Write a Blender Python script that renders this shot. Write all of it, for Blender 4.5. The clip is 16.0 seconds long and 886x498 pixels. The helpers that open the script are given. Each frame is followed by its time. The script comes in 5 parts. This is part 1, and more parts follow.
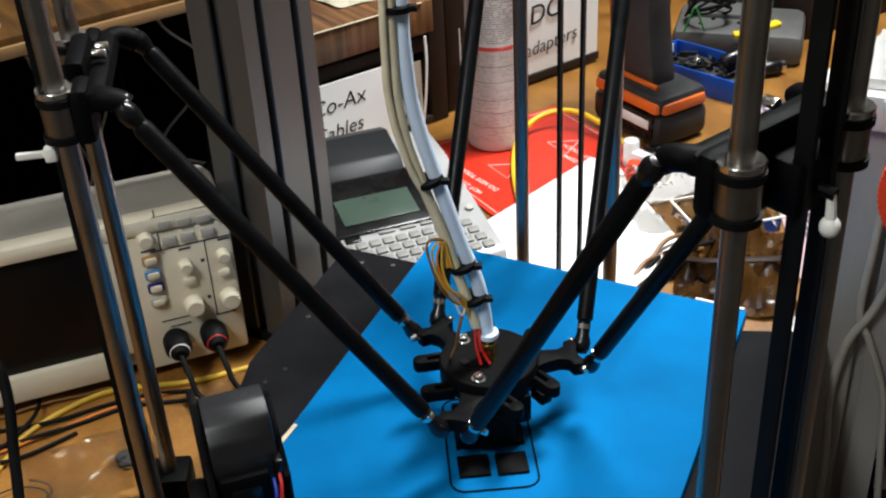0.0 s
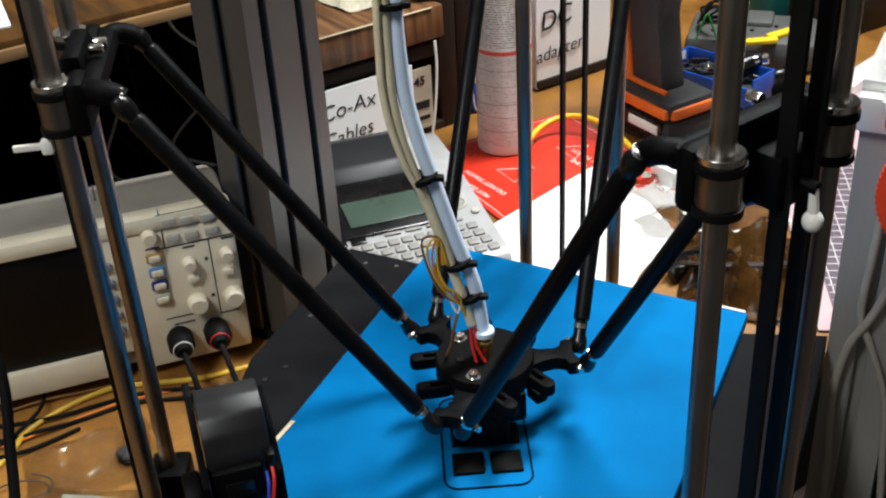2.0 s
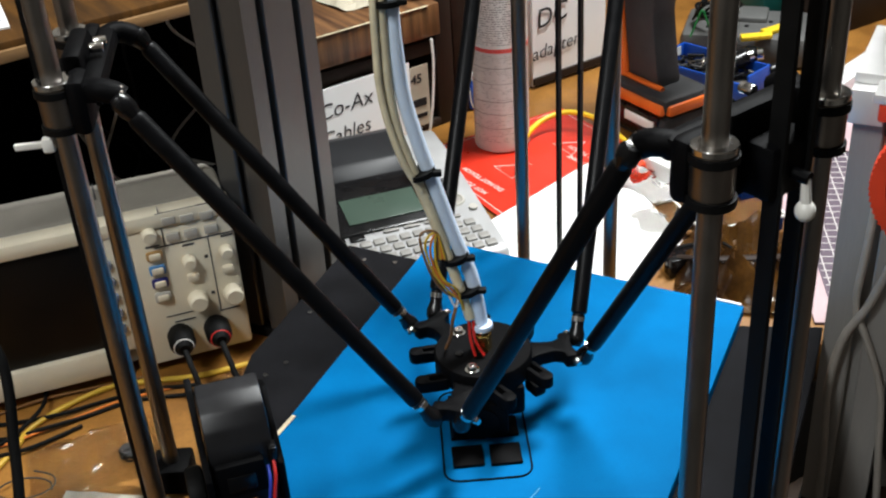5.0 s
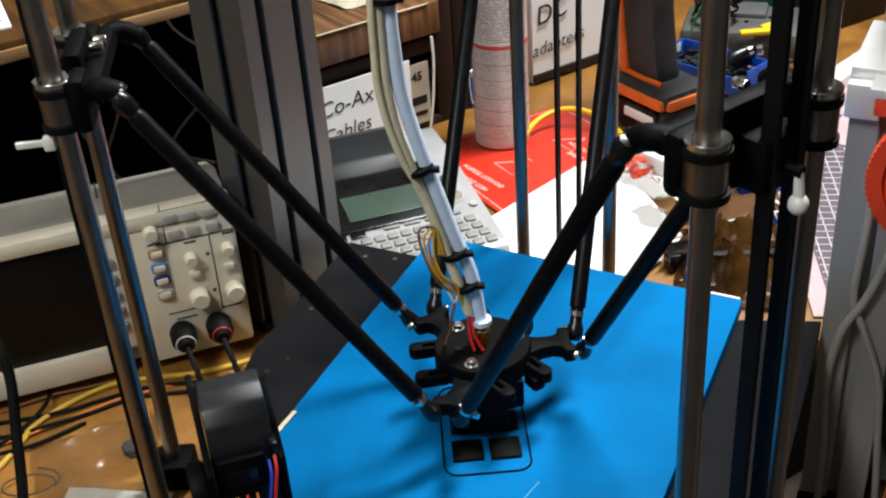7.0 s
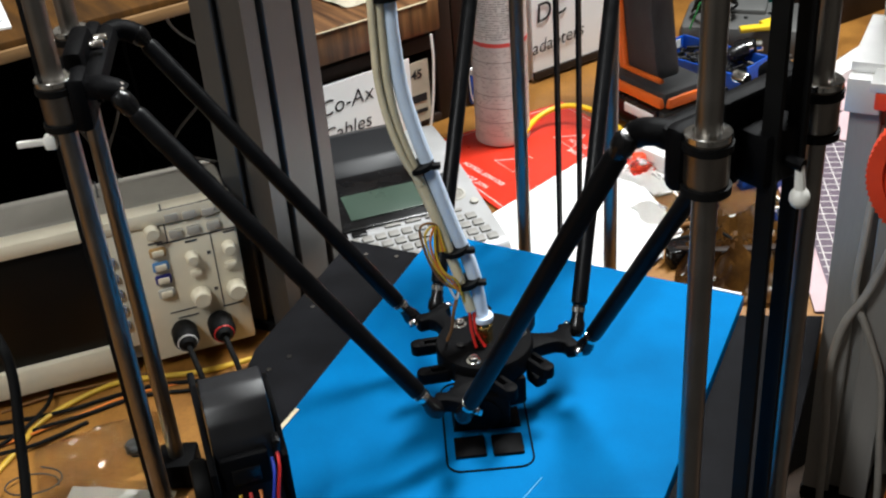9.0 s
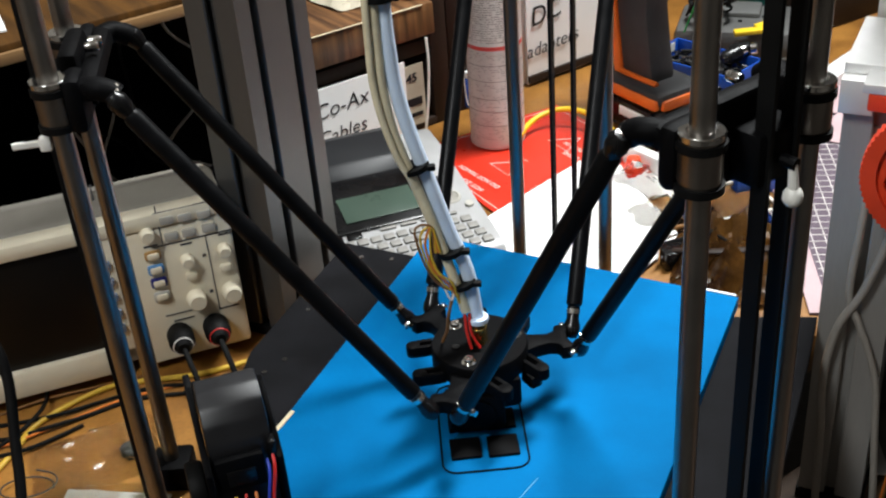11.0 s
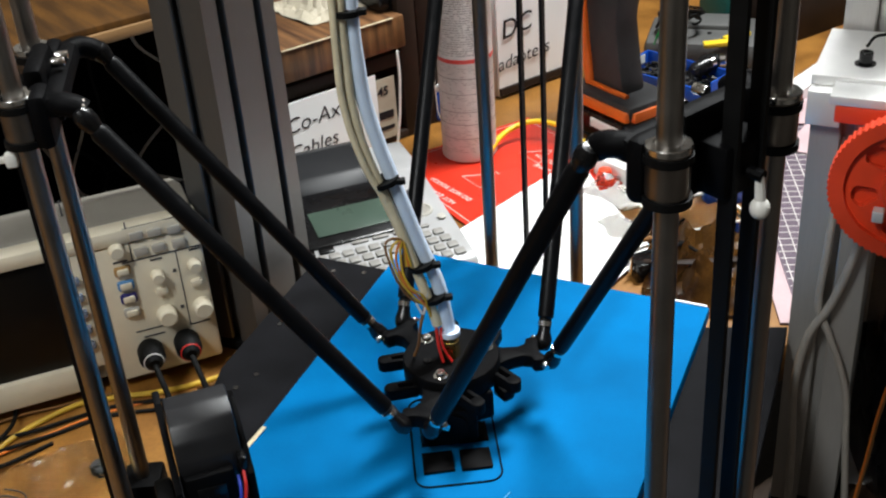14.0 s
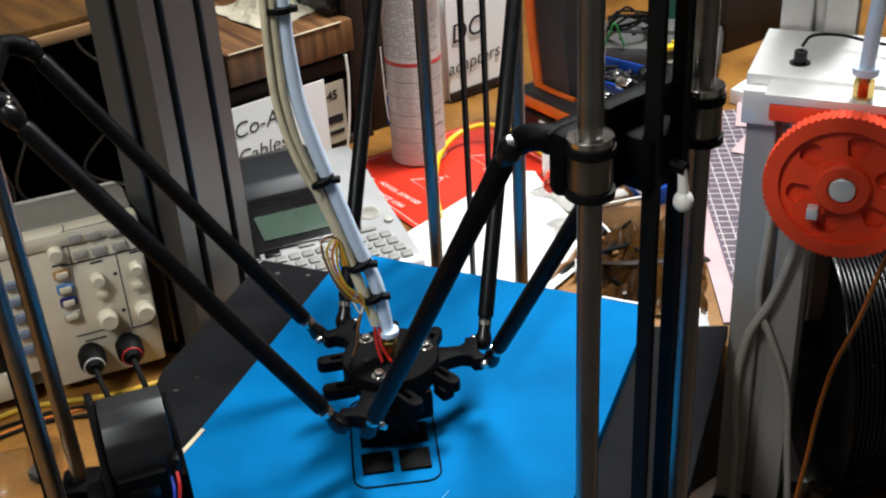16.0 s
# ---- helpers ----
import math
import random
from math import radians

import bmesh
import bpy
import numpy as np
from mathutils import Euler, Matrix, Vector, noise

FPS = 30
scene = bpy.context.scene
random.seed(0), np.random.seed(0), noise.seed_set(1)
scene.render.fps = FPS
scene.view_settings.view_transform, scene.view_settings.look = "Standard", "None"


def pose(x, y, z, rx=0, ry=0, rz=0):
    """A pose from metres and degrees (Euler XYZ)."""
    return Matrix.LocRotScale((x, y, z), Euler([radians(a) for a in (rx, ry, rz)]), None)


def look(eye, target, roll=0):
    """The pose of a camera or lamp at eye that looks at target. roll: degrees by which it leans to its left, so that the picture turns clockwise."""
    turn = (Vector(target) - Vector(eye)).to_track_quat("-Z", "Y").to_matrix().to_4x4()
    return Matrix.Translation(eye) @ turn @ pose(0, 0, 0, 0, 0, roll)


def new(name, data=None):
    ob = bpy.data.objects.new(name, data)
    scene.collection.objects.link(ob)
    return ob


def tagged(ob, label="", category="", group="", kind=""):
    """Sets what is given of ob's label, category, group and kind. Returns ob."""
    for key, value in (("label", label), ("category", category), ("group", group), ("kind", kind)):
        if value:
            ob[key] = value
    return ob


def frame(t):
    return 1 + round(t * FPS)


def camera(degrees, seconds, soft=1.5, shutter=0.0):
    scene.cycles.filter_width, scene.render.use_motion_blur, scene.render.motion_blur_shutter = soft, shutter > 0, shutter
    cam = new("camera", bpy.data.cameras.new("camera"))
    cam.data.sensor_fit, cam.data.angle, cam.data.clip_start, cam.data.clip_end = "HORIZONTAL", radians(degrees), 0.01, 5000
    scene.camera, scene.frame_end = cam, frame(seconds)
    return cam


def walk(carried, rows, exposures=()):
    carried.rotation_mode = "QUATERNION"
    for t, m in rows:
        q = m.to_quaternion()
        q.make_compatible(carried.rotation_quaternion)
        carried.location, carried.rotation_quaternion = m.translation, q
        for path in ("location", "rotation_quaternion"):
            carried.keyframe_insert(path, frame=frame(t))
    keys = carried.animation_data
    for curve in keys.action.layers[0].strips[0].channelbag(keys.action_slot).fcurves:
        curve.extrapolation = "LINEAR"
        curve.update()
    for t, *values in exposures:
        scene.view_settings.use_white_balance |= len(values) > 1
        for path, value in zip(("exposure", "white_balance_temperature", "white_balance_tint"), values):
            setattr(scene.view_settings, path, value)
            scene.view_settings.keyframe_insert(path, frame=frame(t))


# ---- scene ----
cam = camera(42.3, 16.0, soft=2.2)
PATH = [
    (0.0, pose(0.0101, 0.0010, 0.5408, 58.220, 2.698, -3.228)),
    (0.5, pose(0.0149, 0.0008, 0.5382, 58.389, 2.761, -2.695)),
    (1.0, pose(0.0189, -0.0028, 0.5349, 58.716, 2.707, -2.303)),
    (1.5, pose(0.0239, -0.0065, 0.5339, 58.861, 2.778, -2.075)),
    (2.0, pose(0.0287, -0.0082, 0.5335, 58.892, 2.903, -1.904)),
    (2.5, pose(0.0281, -0.0108, 0.5333, 58.932, 2.909, -1.984)),
    (3.0, pose(0.0300, -0.0135, 0.5331, 58.951, 3.089, -1.993)),
    (3.5, pose(0.0292, -0.0149, 0.5333, 58.949, 3.112, -2.064)),
    (4.0, pose(0.0286, -0.0155, 0.5333, 58.943, 3.175, -2.135)),
    (6.5, pose(0.0305, -0.0192, 0.5358, 58.740, 3.498, -2.236)),
    (7.0, pose(0.0322, -0.0214, 0.5356, 58.753, 3.638, -2.203)),
    (7.5, pose(0.0344, -0.0221, 0.5340, 58.788, 3.786, -2.110)),
    (8.0, pose(0.0355, -0.0229, 0.5340, 58.756, 3.988, -2.137)),
    (8.5, pose(0.0338, -0.0230, 0.5342, 58.742, 3.960, -2.225)),
    (9.0, pose(0.0315, -0.0226, 0.5344, 58.700, 3.953, -2.366)),
    (11.5, pose(0.0323, -0.0253, 0.5321, 59.068, 3.966, -2.746)),
    (12.0, pose(0.0332, -0.0253, 0.5320, 59.152, 3.972, -2.978)),
    (12.5, pose(0.0332, -0.0251, 0.5325, 59.206, 3.916, -3.253)),
    (13.0, pose(0.0320, -0.0248, 0.5311, 59.369, 3.794, -3.551)),
    (13.5, pose(0.0337, -0.0247, 0.5311, 59.469, 3.749, -3.695)),
    (14.0, pose(0.0348, -0.0239, 0.5327, 59.477, 3.709, -3.916)),
    (14.5, pose(0.0389, -0.0243, 0.5340, 59.484, 3.743, -3.948)),
    (15.0, pose(0.0420, -0.0242, 0.5320, 59.600, 3.777, -4.028)),
    (15.5, pose(0.0457, -0.0258, 0.5301, 59.697, 3.610, -4.512)),
    (16.0, pose(0.0539, -0.0278, 0.5240, 59.891, 3.151, -5.529)),
]
walk(cam, PATH)

# ---------------------------------------------------------------- world and lights
world = bpy.data.worlds.new("world")
scene.world = world
world.use_nodes = True
world.node_tree.nodes["Background"].inputs["Color"].default_value = (1.0, 0.93, 0.84, 1)
world.node_tree.nodes["Background"].inputs["Strength"].default_value = 0.012
scene.view_settings.exposure = 0.0


def ceiling_lamp(name, place, target, size, watts, colour=(0.955, 0.985, 0.985)):
    data = bpy.data.lights.new(name, "AREA")
    data.shape, data.size, data.size_y, data.energy, data.color = "RECTANGLE", size[0], size[1], watts, colour
    ob = new(name, data)
    ob.matrix_world = look(place, target)
    return tagged(ob, "fluorescent ceiling lamp giving warm white light", "ceiling lamp", kind="structure")


ceiling_lamp("lamp_1", (0.62, 1.22, 1.85), (0.15, 0.75, 0), (0.30, 0.9), 92)
ceiling_lamp("lamp_2", (-0.75, -0.35, 1.85), (0.05, 0.7, 0), (0.25, 0.9), 36)


# ---------------------------------------------------------------- materials
def material(name, colour, rough=0.5, metal=0.0, vary=0.15, scale=40.0, bump=0.1, fine=400.0, coat=0.0, second=None, stretch=(1, 1, 1), spec=0.5, space="Object"):
    """Two scales of noise over a base colour, roughness that follows them, and a fine relief."""
    m = bpy.data.materials.new(name)
    m.use_nodes = True
    nt = m.node_tree
    b = nt.nodes["Principled BSDF"]
    b.inputs["Metallic"].default_value = metal
    b.inputs["Coat Weight"].default_value = coat
    b.inputs["Specular IOR Level"].default_value = spec
    tc = nt.nodes.new("ShaderNodeTexCoord")
    mp = nt.nodes.new("ShaderNodeMapping")
    mp.inputs["Scale"].default_value = stretch
    nt.links.new(tc.outputs[space], mp.inputs["Vector"])
    big, small = nt.nodes.new("ShaderNodeTexNoise"), nt.nodes.new("ShaderNodeTexNoise")
    big.inputs["Scale"].default_value, small.inputs["Scale"].default_value = scale, fine
    big.inputs["Detail"].default_value, small.inputs["Detail"].default_value = 6, 3
    for t in (big, small):
        nt.links.new(mp.outputs["Vector"], t.inputs["Vector"])
    ramp = nt.nodes.new("ShaderNodeValToRGB")
    lo = second or tuple(c * (1 - vary) for c in colour)
    hi = colour if second else tuple(min(1, c * (1 + vary)) for c in colour)
    ramp.color_ramp.elements[0].position, ramp.color_ramp.elements[1].position = 0.35, 0.65
    ramp.color_ramp.elements[0].color, ramp.color_ramp.elements[1].color = (*lo, 1), (*hi, 1)
    nt.links.new(big.outputs["Fac"], ramp.inputs["Fac"])
    mix = nt.nodes.new("ShaderNodeMix")
    mix.data_type, mix.blend_type = "RGBA", "OVERLAY"
    mix.inputs["Factor"].default_value = min(0.5, vary)
    nt.links.new(ramp.outputs["Color"], mix.inputs["A"])
    nt.links.new(small.outputs["Fac"], mix.inputs["B"])
    nt.links.new(mix.outputs["Result"], b.inputs["Base Color"])
    rr = nt.nodes.new("ShaderNodeMapRange")
    rr.inputs["To Min"].default_value, rr.inputs["To Max"].default_value = max(0.03, rough - 0.1), min(1, rough + 0.12)
    nt.links.new(big.outputs["Fac"], rr.inputs["Value"])
    nt.links.new(rr.outputs["Result"], b.inputs["Roughness"])
    if bump:
        bp = nt.nodes.new("ShaderNodeBump")
        bp.inputs["Strength"].default_value, bp.inputs["Distance"].default_value = bump, 0.0006
        nt.links.new(small.outputs["Fac"], bp.inputs["Height"])
        nt.links.new(bp.outputs["Normal"], b.inputs["Normal"])
    return m


def clear(name, colour, rough=0.05, ior=1.45):
    m = bpy.data.materials.new(name)
    m.use_nodes = True
    b = m.node_tree.nodes["Principled BSDF"]
    b.inputs["Base Color"].default_value = (*colour, 1)
    b.inputs["Roughness"].default_value = rough
    b.inputs["Transmission Weight"].default_value = 1
    b.inputs["IOR"].default_value = ior
    return m


def wood(name, light, dark, scale, stretch, rough=0.45, coat=0.2):
    m = material(name, light, rough, vary=0.2, scale=scale, fine=120, second=dark, stretch=stretch, coat=coat, bump=0.15)
    return m


BLUE = material("blue_tape", (0.0, 0.143, 0.378), 0.6, vary=0.16, scale=9, fine=900, bump=0.10, spec=0.04)
# near-black that puts the cubby's deep shade into the colour
CUBBY_SHADE = material("cubby_shade_black", (0.0028, 0.0028, 0.0036), 0.75, vary=0.3, scale=30, fine=700, spec=0.06)
BOARD = material("matt_black_board", (0.0075, 0.0075, 0.009), 0.7, vary=0.3, scale=30, fine=700, spec=0.10)
MOTOR = material("moulded_black_plastic", (0.012, 0.012, 0.0135), 0.38, vary=0.2, scale=40, fine=900, bump=0.08, spec=0.45)
SHELF = material("orange_brown_shelf", (0.085, 0.036, 0.006), 0.65, vary=0.3, scale=16, fine=220, second=(0.035, 0.015, 0.003), stretch=(5, 0.5, 0.5), spec=0.15)
DULL_YELLOW = material("dull_yellow_cable", (0.58, 0.36, 0.03), 0.5, vary=0.1, scale=60)
BLACK_PRINT = material("black_printed_plastic", (0.0020, 0.0020, 0.0024), 0.55, vary=0.2, scale=60, fine=1500, bump=0.4, spec=0.07)
BLACK_GLOSS = material("black_glossy_plastic", (0.004, 0.004, 0.0045), 0.25, vary=0.2, scale=40, fine=600, bump=0.03, spec=0.4)
BLACK_RUBBER = material("black_rubber", (0.003, 0.003, 0.003), 0.6, vary=0.2, scale=80, fine=900, spec=0.15)
ARM = material("black_carbon_tube", (0.0022, 0.0024, 0.003), 0.36, vary=0.2, scale=80, fine=900, bump=0.05, spec=0.16)
STEEL = material("ground_steel", (0.31, 0.29, 0.27), 0.33, 1.0, vary=0.05, scale=60, fine=900, bump=0.03)
CHROME = material("bright_steel", (0.75, 0.73, 0.70), 0.14, 1.0, vary=0.04, scale=80, fine=800, bump=0.03)
BEARING = material("bearing_steel", (0.26, 0.23, 0.205), 0.32, 1.0, vary=0.06, scale=60, fine=900, bump=0.04)
# post metal darkened for the dimmer light on the left post
ALU_SHADED = material("anodised_aluminium", (0.128, 0.124, 0.119), 0.42, 0.7, vary=0.07, scale=20, fine=600, bump=0.08, stretch=(1, 1, 0.1))
ALU_RAW = material("milled_aluminium", (0.86, 0.855, 0.84), 0.42, 0.35, vary=0.05, scale=30, fine=500, bump=0.1)
# same post metal, brightened for the stronger light on the right posts
ALU_LIT = material("lit_anodised_post", (0.50, 0.485, 0.46), 0.45, 0.5, vary=0.08, scale=20, fine=600, bump=0.08, stretch=(1, 1, 0.1))
LOW_WOOD = material("brown_table_top", (0.070, 0.040, 0.022), 0.5, vary=0.35, scale=12, fine=160, second=(0.028, 0.016, 0.010), stretch=(1, 5, 1))
BRASS = material("brass", (0.62, 0.42, 0.13), 0.25, 1.0, vary=0.08, scale=90)
PTFE = material("white_tube", (0.66, 0.78, 0.94), 0.32, vary=0.04, scale=60, spec=0.4)
SLEEVE = material("cream_sleeve", (0.78, 0.69, 0.47), 0.5, vary=0.08, scale=90)
NYLON = material("white_nylon", (0.88, 0.86, 0.80), 0.4, vary=0.04, scale=60)
RED_PRINT = material("orange_red_printed_plastic", (0.84, 0.065, 0.018), 0.4, vary=0.06, scale=50, fine=1400, bump=0.3)
TABLE = material("varnished_chipboard", (0.30, 0.132, 0.023), 0.42, vary=0.3, scale=18, fine=260, second=(0.17, 0.070, 0.012), coat=0.15)
WALNUT = material("walnut_laminate", (0.20, 0.092, 0.034), 0.38, vary=0.35, scale=14, fine=200, second=(0.06, 0.026, 0.011), stretch=(7, 0.5, 0.5))
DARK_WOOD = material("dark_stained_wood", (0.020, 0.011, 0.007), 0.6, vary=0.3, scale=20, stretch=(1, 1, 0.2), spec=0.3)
PINE = material("pine_edge", (0.21, 0.115, 0.045), 0.5, vary=0.2, scale=30, stretch=(0.3, 4, 4))
CREAM = material("cream_instrument_plastic", (0.78, 0.71, 0.55), 0.45, vary=0.05, scale=30, fine=1200, bump=0.12)
CASE = material("taupe_instrument_case", (0.27, 0.25, 0.215), 0.55, vary=0.08, scale=30, fine=1200, bump=0.15)
CREAM_DARK = material("grey_instrument_plastic", (0.47, 0.45, 0.40), 0.5, vary=0.05, scale=30, fine=1200, bump=0.12)
SCREEN = material("dark_screen", (0.004, 0.0035, 0.003), 0.4, vary=0.1, scale=6, bump=0, spec=0.25)
INK = material("grey_ink", (0.05, 0.05, 0.055), 0.6, vary=0.1)
INK_BLACK = material("black_marker", (0.008, 0.008, 0.01), 0.5, vary=0.1)
KEY_AMBER = material("amber_print", (0.42, 0.25, 0.09), 0.5, vary=0.05)
KEY_BLUE = material("light_blue_print", (0.10, 0.27, 0.55), 0.5, vary=0.05)
KEY_NAVY = material("navy_print", (0.02, 0.02, 0.16), 0.5, vary=0.05)
SILVER = material("silver_plastic", (0.42, 0.42, 0.42), 0.4, 0.25, vary=0.05, scale=30, fine=1500, bump=0.08)
SMOKE = material("smoked_lid", (0.014, 0.0145, 0.016), 0.4, vary=0.1, scale=20, bump=0.02, spec=0.2)
LCD = material("green_grey_display", (0.055, 0.085, 0.065), 0.3, vary=0.06, scale=20, bump=0, spec=0.3)
KEY_GREY = material("grey_keycap", (0.27, 0.26, 0.24), 0.45, vary=0.06, scale=60)
PAPER = material("white_paper", (0.88, 0.88, 0.87), 0.7, vary=0.02, scale=10, fine=900)
PAPER_CREAM = material("cream_paper", (0.46, 0.41, 0.31), 0.6, vary=0.1, scale=25, fine=900)
RED_BOARD = material("red_solder_mask", (0.62, 0.03, 0.012), 0.3, vary=0.08, scale=20, fine=500, bump=0.03)
WHITE_INK = material("white_ink", (0.78, 0.74, 0.70), 0.5, vary=0.04)
# the pink tint paints in the red board's reflection on the tin
CAN = material("printed_tin", (0.56, 0.50, 0.47), 0.35, 0.15, vary=0.06, scale=40, bump=0.05)
CAN_TOP = material("printed_tin_light", (0.70, 0.66, 0.63), 0.35, 0.15, vary=0.06, scale=40, bump=0.05)
RED_INK = material("red_ink", (0.60, 0.05, 0.04), 0.4, vary=0.05)
ORANGE = material("orange_tool_plastic", (0.70, 0.13, 0.012), 0.4, vary=0.08, scale=40, bump=0.15)
GREY_TOOL = material("dark_grey_tool_plastic", (0.032, 0.032, 0.033), 0.5, vary=0.15, scale=50, bump=0.3, spec=0.3)
TRAY_BLUE = material("blue_tray_plastic", (0.005, 0.07, 0.42), 0.35, vary=0.08, scale=30, bump=0.05)
YELLOW = material("yellow_cable", (0.80, 0.55, 0.02), 0.4, vary=0.06, scale=60)
CABLE_GREY = material("grey_cable", (0.40, 0.37, 0.33), 0.45, vary=0.06, scale=60)
MAT = material("purple_grey_cutting_mat", (0.105, 0.075, 0.10), 0.6, vary=0.1, scale=20, fine=900)
PINK = material("pale_pink_card", (0.50, 0.355, 0.37), 0.6, vary=0.08, scale=20)
GREY_CASE = material("grey_tool_case", (0.075, 0.075, 0.072), 0.55, vary=0.15, scale=20, bump=0.2)
TEAL = material("teal_box", (0.006, 0.10, 0.085), 0.5, vary=0.1, scale=20)
WALL = material("painted_wall", (0.16, 0.145, 0.125), 0.8, vary=0.08, scale=3, fine=200)
CEILING = material("white_ceiling", (0.45, 0.43, 0.40), 0.85, vary=0.05, scale=3, fine=150)
FLOOR = material("dark_floor", (0.05, 0.045, 0.04), 0.6, vary=0.2, scale=5, fine=90)
FILM = clear("clear_plastic_film", (1.0, 0.98, 0.95), 0.08, 1.2)
FILAMENT = material("black_filament", (0.006, 0.006, 0.007), 0.25, vary=0.1, scale=40, bump=0, spec=0.45)
WIRE = {n: material(n + "_wire", c, 0.45, vary=0.05) for n, c in dict(red=(0.6, 0.02, 0.015), blue=(0.03, 0.06, 0.5), yellow=(0.7, 0.45, 0.03), orange=(0.7, 0.2, 0.03), white=(0.75, 0.73, 0.7), brown=(0.22, 0.10, 0.03), green=(0.02, 0.25, 0.06)).items()}


# ---------------------------------------------------------------- mesh helpers
def thing(name, label, category, m=None, group="", kind=""):
    ob = new(name)
    ob.empty_display_size = 0.02
    if m is not None:
        ob.matrix_world = m
    return tagged(ob, label, category, group, kind)


def part(name, bm, mat, parent, label="", smooth=True, m=None):
    me = bpy.data.meshes.new(name)
    bm.normal_update()
    if smooth:
        for f in bm.faces:
            f.smooth = True
        for e in bm.edges:
            if len(e.link_faces) == 2 and e.calc_face_angle(0) > radians(35):
                e.smooth = False
    bm.to_mesh(me)
    bm.free()
    me.materials.append(mat)
    ob = new(name, me)
    if parent is not None:
        ob.parent = parent
    if m is not None:
        ob.matrix_basis = m
    if label:
        ob["label"] = label
    return ob


def again(ob, parent, m, name=None):
    """One more object on the same mesh."""
    o = new(name or ob.name.split(".")[0], ob.data)
    o.parent = parent
    o.matrix_basis = m
    if "label" in ob:
        o["label"] = ob["label"]
    return o


def mesh():
    return bmesh.new()


def box(bm, c, s, bevel=0.0, m=None, seg=2):
    r = bmesh.ops.create_cube(bm, size=1, matrix=(m or Matrix()) @ Matrix.Translation(c) @ Matrix.Diagonal((*s, 1)))
    if bevel:
        edges = list({e for v in r["verts"] for e in v.link_edges})
        bmesh.ops.bevel(bm, geom=edges, offset=bevel, segments=seg, affect="EDGES", profile=0.5)
    return bm


def rod(bm, p0, p1, r, seg=20, r2=None, bevel=0.0):
    p0, p1 = Vector(p0), Vector(p1)
    d = p1 - p0
    m = Matrix.Translation((p0 + p1) / 2) @ d.to_track_quat("Z", "Y").to_matrix().to_4x4()
    res = bmesh.ops.create_cone(bm, cap_ends=True, segments=seg, radius1=r, radius2=r if r2 is None else r2, depth=d.length, matrix=m)
    if bevel:
        fs = {f for v in res["verts"] for f in v.link_faces if len(f.verts) > 4}
        es = list({e for f in fs for e in f.edges})
        bmesh.ops.bevel(bm, geom=es, offset=bevel, segments=2, affect="EDGES", profile=0.5)
    return bm


def ball(bm, c, r, seg=16, squash=(1, 1, 1)):
    bmesh.ops.create_uvsphere(bm, u_segments=seg, v_segments=seg // 2 + 2, radius=r, matrix=Matrix.Translation(c) @ Matrix.Diagonal((*squash, 1)))
    return bm


def prism(bm, pts, z0, z1, bevel=0.0, m=None):
    m = m or Matrix()
    lo = [bm.verts.new(m @ Vector((x, y, z0))) for x, y in pts]
    hi = [bm.verts.new(m @ Vector((x, y, z1))) for x, y in pts]
    n = len(pts)
    fs = [bm.faces.new(hi), bm.faces.new(lo[::-1])]
    for i in range(n):
        fs.append(bm.faces.new((lo[i], lo[(i + 1) % n], hi[(i + 1) % n], hi[i])))
    bmesh.ops.recalc_face_normals(bm, faces=fs)
    if bevel:
        bmesh.ops.bevel(bm, geom=list({e for f in fs for e in f.edges}), offset=bevel, segments=2, affect="EDGES", profile=0.5)
    return bm


def lathe(bm, profile, seg=32, m=None):
    m = m or Matrix()
    rings = []
    for r, z in profile:
        rings.append([bm.verts.new(m @ Vector((r * math.cos(2 * math.pi * i / seg), r * math.sin(2 * math.pi * i / seg), z))) for i in range(seg)])
    fs = []
    for a, b in zip(rings, rings[1:]):
        for i in range(seg):
            fs.append(bm.faces.new((a[i], a[(i + 1) % seg], b[(i + 1) % seg], b[i])))
    if profile[0][0] > 1e-6:
        fs.append(bm.faces.new(rings[0][::-1]))
    if profile[-1][0] > 1e-6:
        fs.append(bm.faces.new(rings[-1]))
    bmesh.ops.recalc_face_normals(bm, faces=fs)
    return bm


def smooth_path(pts, steps=8):
    pts = [Vector(p) for p in pts]
    out = []
    ext = [pts[0] * 2 - pts[1]] + pts + [pts[-1] * 2 - pts[-2]]
    for i in range(len(pts) - 1):
        p0, p1, p2, p3 = ext[i:i + 4]
        for k in range(steps):
            t = k / steps
            out.append(0.5 * ((2 * p1) + (p2 - p0) * t + (2 * p0 - 5 * p1 + 4 * p2 - p3) * t * t + (3 * p1 - p0 - 3 * p2 + p3) * t ** 3))
    return out + [pts[-1]]


def tube(bm, pts, r, seg=10, steps=8, flat=1.0):
    """A round cable along a smooth line through the points."""
    line = smooth_path(pts, steps) if steps > 1 else [Vector(p) for p in pts]
    rings = []
    up = Vector((0.13, 0.21, 0.97))
    for i, p in enumerate(line):
        d = (line[min(i + 1, len(line) - 1)] - line[max(i - 1, 0)]).normalized()
        s = d.cross(up)
        s = s.normalized() if s.length > 0.05 else d.cross(Vector((1, 0, 0))).normalized()
        n = s.cross(d)
        rings.append([bm.verts.new(p + (s * math.cos(2 * math.pi * k / seg) + n * flat * math.sin(2 * math.pi * k / seg)) * r) for k in range(seg)])
    for a, b in zip(rings, rings[1:]):
        for k in range(seg):
            bm.faces.new((a[k], a[(k + 1) % seg], b[(k + 1) % seg], b[k]))
    bm.faces.new(rings[0][::-1])
    bm.faces.new(rings[-1])
    bmesh.ops.recalc_face_normals(bm, faces=bm.faces[:])
    return bm


